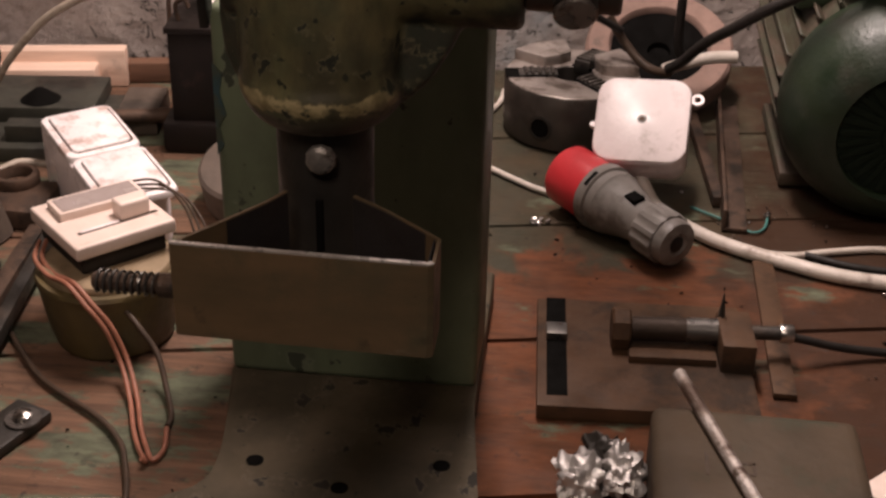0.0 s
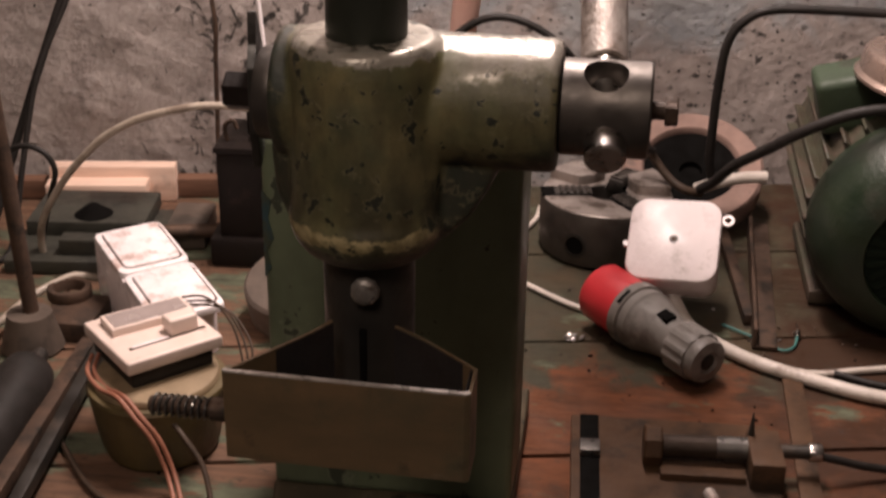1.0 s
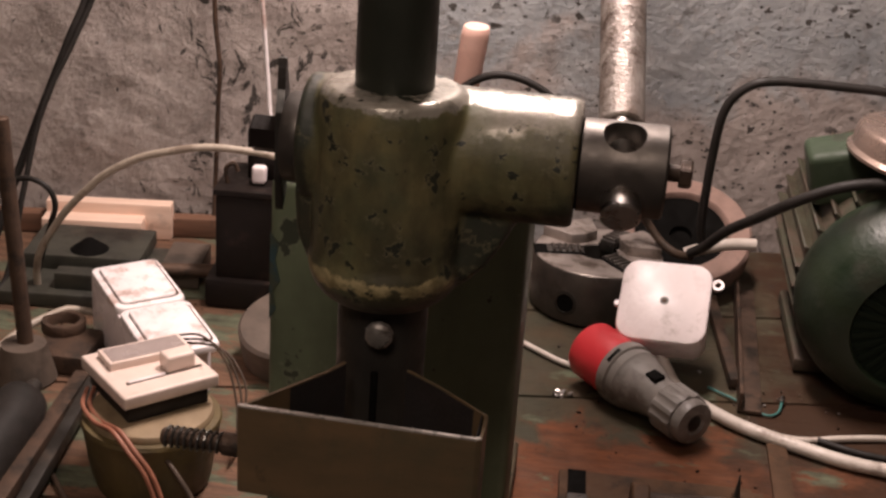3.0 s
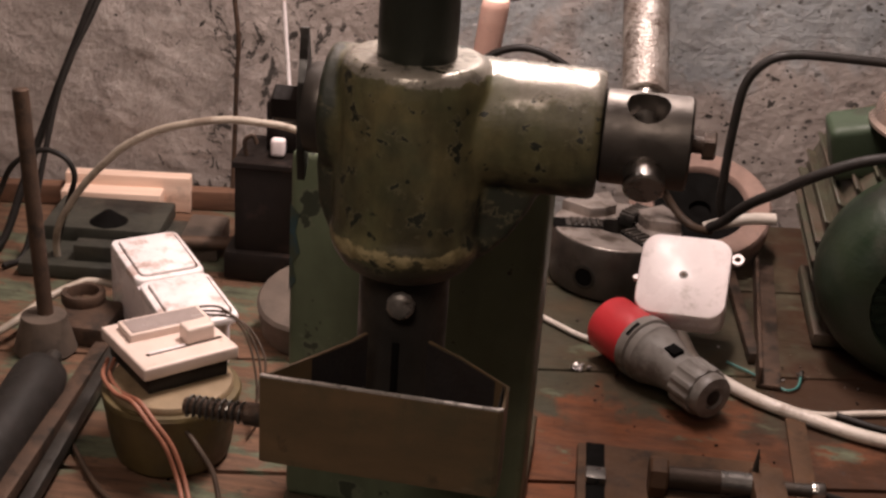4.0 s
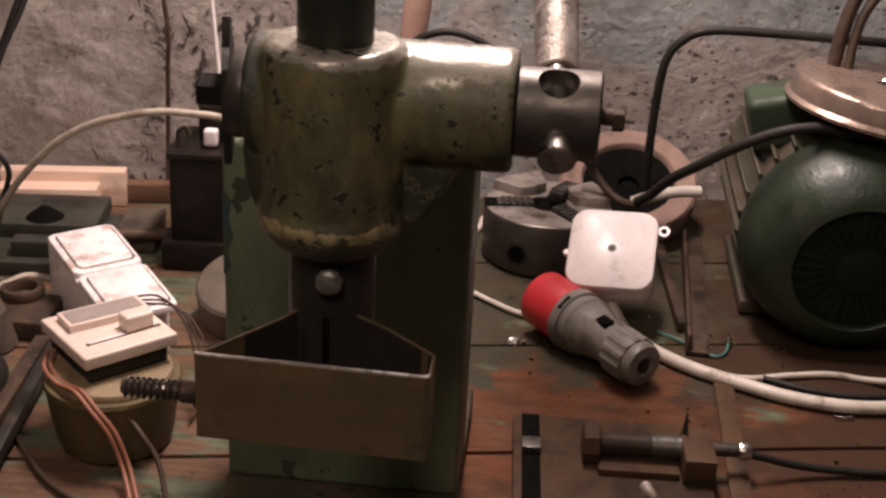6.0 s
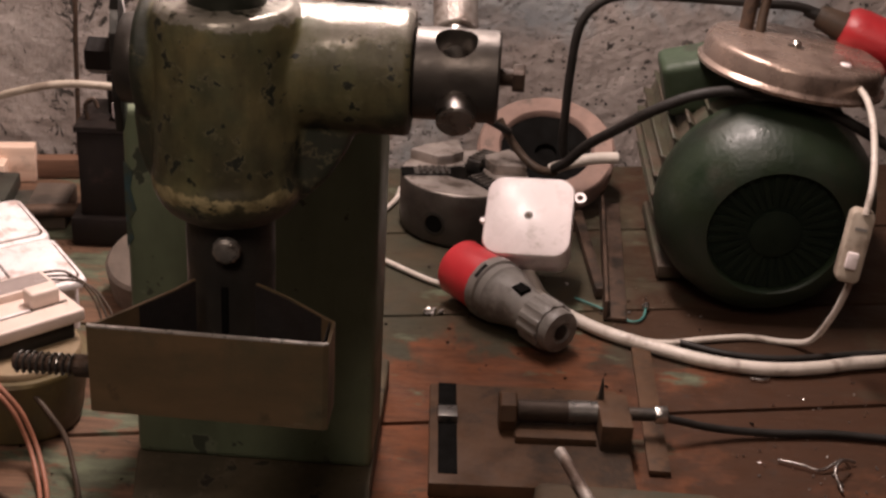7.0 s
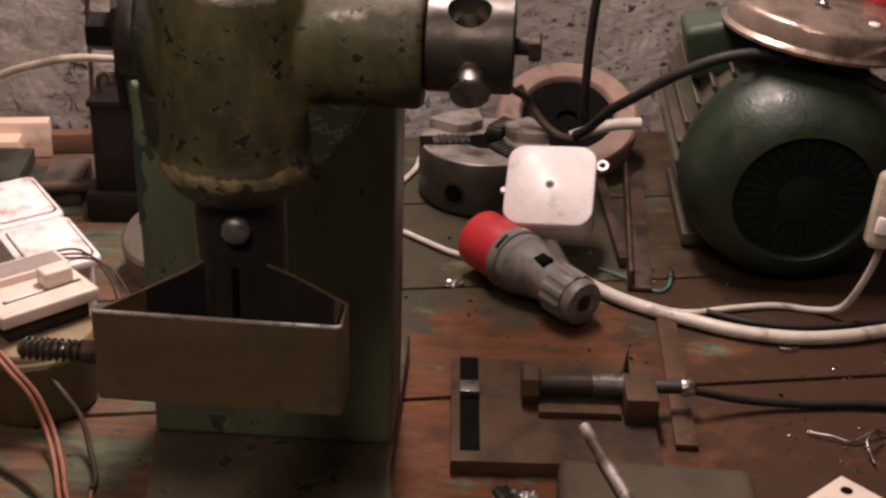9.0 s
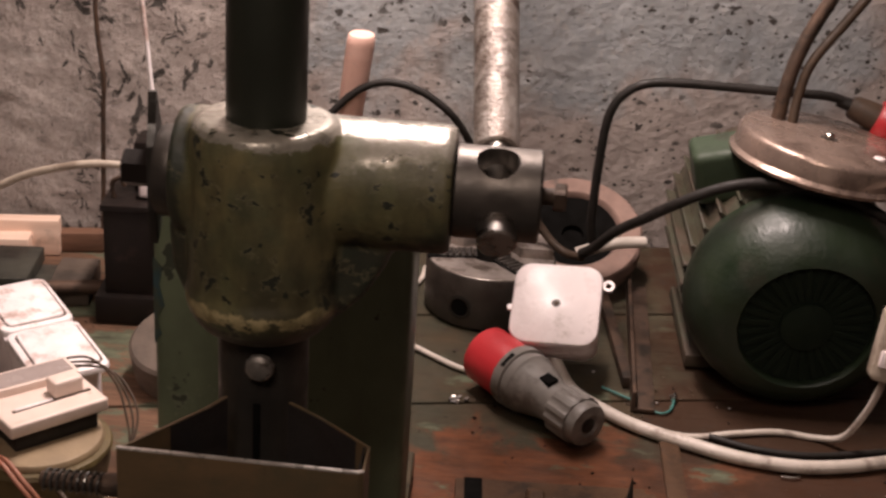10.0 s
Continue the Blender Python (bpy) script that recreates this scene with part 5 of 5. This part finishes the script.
def vice_plates():
    v = thing("machine_vice", pose(-0.366, 0.066, 0, 0, 0, 7), "dark steel machine vice lying on the bench", "vice")
    part("bed", box(0.150, 0.130, 0.014, (0.0, -0.010, 0), 0.002), M["vice"], v)
    part("top_plate", box(0.118, 0.082, 0.016, (-0.010, 0.024, 0.0135), 0.002), M["vice"], v, "dark flat top plate")
    part("front_jaw", box(0.072, 0.020, 0.017, (0.012, -0.052, 0.0135), 0.002), M["vice"], v)
    part("side_block", box(0.040, 0.070, 0.022, (0.088, 0.022, 0.0), 0.003), M["puck"], v, "paler worn side block")
    part("cone", lathe([(0, 0.0), (0.020, 0.0), (0.004, 0.012), (0, 0.0122)], 24, pose(-0.006, 0.004, 0.029)), M["hole"], v)
    part("spindle", rod(0.007, (0.06, -0.020, 0.022), (0.125, -0.012, 0.022), 20, 0.001), M["rust"], v)
    return v


vice_plates()


def pine_offcut():
    p = thing("pine_offcut", pose(-0.389, 0.160, 0, 0, 0, 10), "raw pine offcut with a rebate, set against the wall", "offcut")
    part("back_board", box(0.134, 0.018, 0.040, (0.0, 0.018, 0.0), 0.0015), M["pine"], p)
    part("front_strip", box(0.106, 0.024, 0.028, (-0.014, -0.0025, 0.0), 0.0015), M["pine"], p)
    return p


pine_offcut()


def transformer():
    t = thing("black_transformer", pose(-0.199, 0.082, 0, 0, 0, 4), "black boxed transformer with a metal bracket on top", "transformer")
    part("case", box(0.072, 0.080, 0.112, (0, 0, 0.004), 0.003), M["black_brown"], t)
    part("base_flange", box(0.090, 0.096, 0.030, (0, 0, 0.0), 0.004), M["black_brown"], t)
    part("top_frame", box(0.076, 0.084, 0.006, (0, 0, 0.1155), 0.001), M["black_brown"], t)
    part("coil_block", box(0.050, 0.040, 0.052, (0.012, 0.016, 0.121), 0.004), M["black_brown"], t)
    # white plastic colour here paints the lamp's reflection on the metal bracket
    part("glint_bracket", box(0.014, 0.012, 0.018, (0.002, -0.030, 0.120), 0.004, 4, pose(0, 0, 0.0, -6, 0, 0)), M["white"], t, "bent bracket, white for the lamp's glint on it")
    part("terminal", tube([(-0.028, -0.02, 0.120), (-0.030, -0.02, 0.136), (-0.022, -0.02, 0.142), (-0.018, -0.02, 0.134)], 0.0022, 8), M["rust"], t)
    return t


transformer()


def hammer():
    h = thing("hammer", pose(-0.012, 0.130, 0), "hammer standing on its head, pale wooden handle up", "hammer")
    part("head", box(0.095, 0.028, 0.030, (0, 0, 0), 0.004), M["black_steel"], h)
    a, b = Vector((-0.020, 0.002, 0.012)), Vector((0.0125, -0.024, 0.290))
    m = Matrix.Translation(a) @ (b - a).to_track_quat("Z", "Y").to_matrix().to_4x4()
    part("handle", lathe([(0, 0), (0.010, 0), (0.0105, 0.06), (0.0125, 0.15), (0.0140, 0.22), (0.0148, 0.268), (0.0142, 0.276), (0.0128, 0.2785), (0, 0.2795)], 28, m @ Matrix.Diagonal((1, 0.8, 1, 1))), M["handle_wood"], h, "pale pinkish wooden handle")
    return h


hammer()
cable("black_cable", [(-0.060, 0.088, 0.170), (-0.018, 0.096, 0.2195), (0.006, 0.1, 0.2385), (0.032, 0.1, 0.2450), (0.062, 0.1, 0.2370), (0.092, 0.1, 0.2150), (0.116, 0.112, 0.175), (0.14, 0.14, 0.13), (0.18, 0.16, 0.10)], 0.0037, "black", "black cable arching beside the hammer handle", steps=12)
cable("white_cable", [(-0.222, 0.130, 0.62), (-0.2135, 0.110, 0.40), (-0.2060, 0.100, 0.314), (-0.2005, 0.098, 0.255), (-0.1955, 0.095, 0.205), (-0.191, 0.090, 0.170)], 0.0022, "gloss_white", "white cord hanging down by the wall", "cord")
solo("hanging_wire", tube([(-0.300, -0.016, 0.62), (-0.2985, -0.013, 0.40), (-0.2960, -0.012, 0.283), (-0.2945, -0.012, 0.235), (-0.2900, -0.014, 0.190), (-0.2920, -0.012, 0.150), (-0.2935, -0.012, 0.100), (-0.2955, -0.012, 0.045), (-0.297, -0.02, 0.002)], 0.0026, 8), M["rust"], BENCH, "old brown wire hanging down the wall", "wire")


# ---- swarf and crumbs on the boards ----
def crumbs(name, spots, label):
    rnd = random.Random(11)
    bm = bmesh.new()
    for cx, cy, sx, sy, n, size in spots:
        for _ in range(n):
            x, y = rnd.gauss(cx, sx), rnd.gauss(cy, sy)
            s = size * rnd.uniform(0.4, 1.3)
            m = pose(x, y, 0.0, rnd.uniform(-20, 20), rnd.uniform(-20, 20), rnd.uniform(0, 360)) @ Matrix.Diagonal((s * rnd.uniform(0.6, 2.4), s, s * 0.5, 1))
            b = bmesh.ops.create_cube(bm, size=1, matrix=Matrix.Translation((0, 0, s * 0.35)) @ m)
    return bm


solo("swarf", crumbs("swarf", [(0.43, -0.28, 0.035, 0.03, 45, 0.0012), (0.47, -0.16, 0.03, 0.02, 20, 0.0012), (0.118, -0.055, 0.004, 0.003, 8, 0.003), (0.30, -0.02, 0.03, 0.03, 25, 0.0016)], ""), M["shaving"], Matrix.Identity(4), "bright metal crumbs scattered on the bench", "swarf", kind="stuff", smooth=0)
solo("crumbs", crumbs("crumbs", [(0.14, -0.10, 0.05, 0.04, 16, 0.0016), (-0.22, -0.36, 0.06, 0.05, 20, 0.0014), (0.25, -0.16, 0.06, 0.03, 14, 0.0014), (-0.3, 0.02, 0.08, 0.06, 30, 0.002)], ""), M["hole"], Matrix.Identity(4), "dark dirt crumbs scattered on the bench", "dirt", kind="stuff", smooth=0)
for k, pts in enumerate(([(0.398, -0.262, 0.002), (0.415, -0.268, 0.003), (0.430, -0.272, 0.002), (0.446, -0.262, 0.006), (0.458, -0.258, 0.002)], [(0.440, -0.300, 0.002), (0.436, -0.285, 0.010), (0.444, -0.272, 0.012), (0.452, -0.268, 0.003)], [(0.395, -0.139, 0.002), (0.405, -0.140, 0.002), (0.412, -0.137, 0.002)])):
    cable("metal_shaving", pts, 0.0011, "shaving", "curled metal shaving on the bench", "shaving")


def perforated_plate():
    p = thing("perforated_plate", pose(0.411, -0.392, 0, 0, 0, 45), "pale pinkish metal plate with a round hole lying on the bench", "plate")
    part("plate", box(0.100, 0.100, 0.006, (0, 0, 0), 0.001), M["cream"], p)
    part("hole", rod(0.0044, (0.037, 0.037, 0.0052), (0.037, 0.037, 0.0063), 16), M["hole"], p)
    return p


perforated_plate()
solo("pale_strip", box(0.070, 0.020, 0.006, (0, 0, 0), 0.0012), M["cream"], pose(-0.150, -0.482, 0.0, 0, 0, 9), "flat pale plastic strip lying on the bench", "strip")
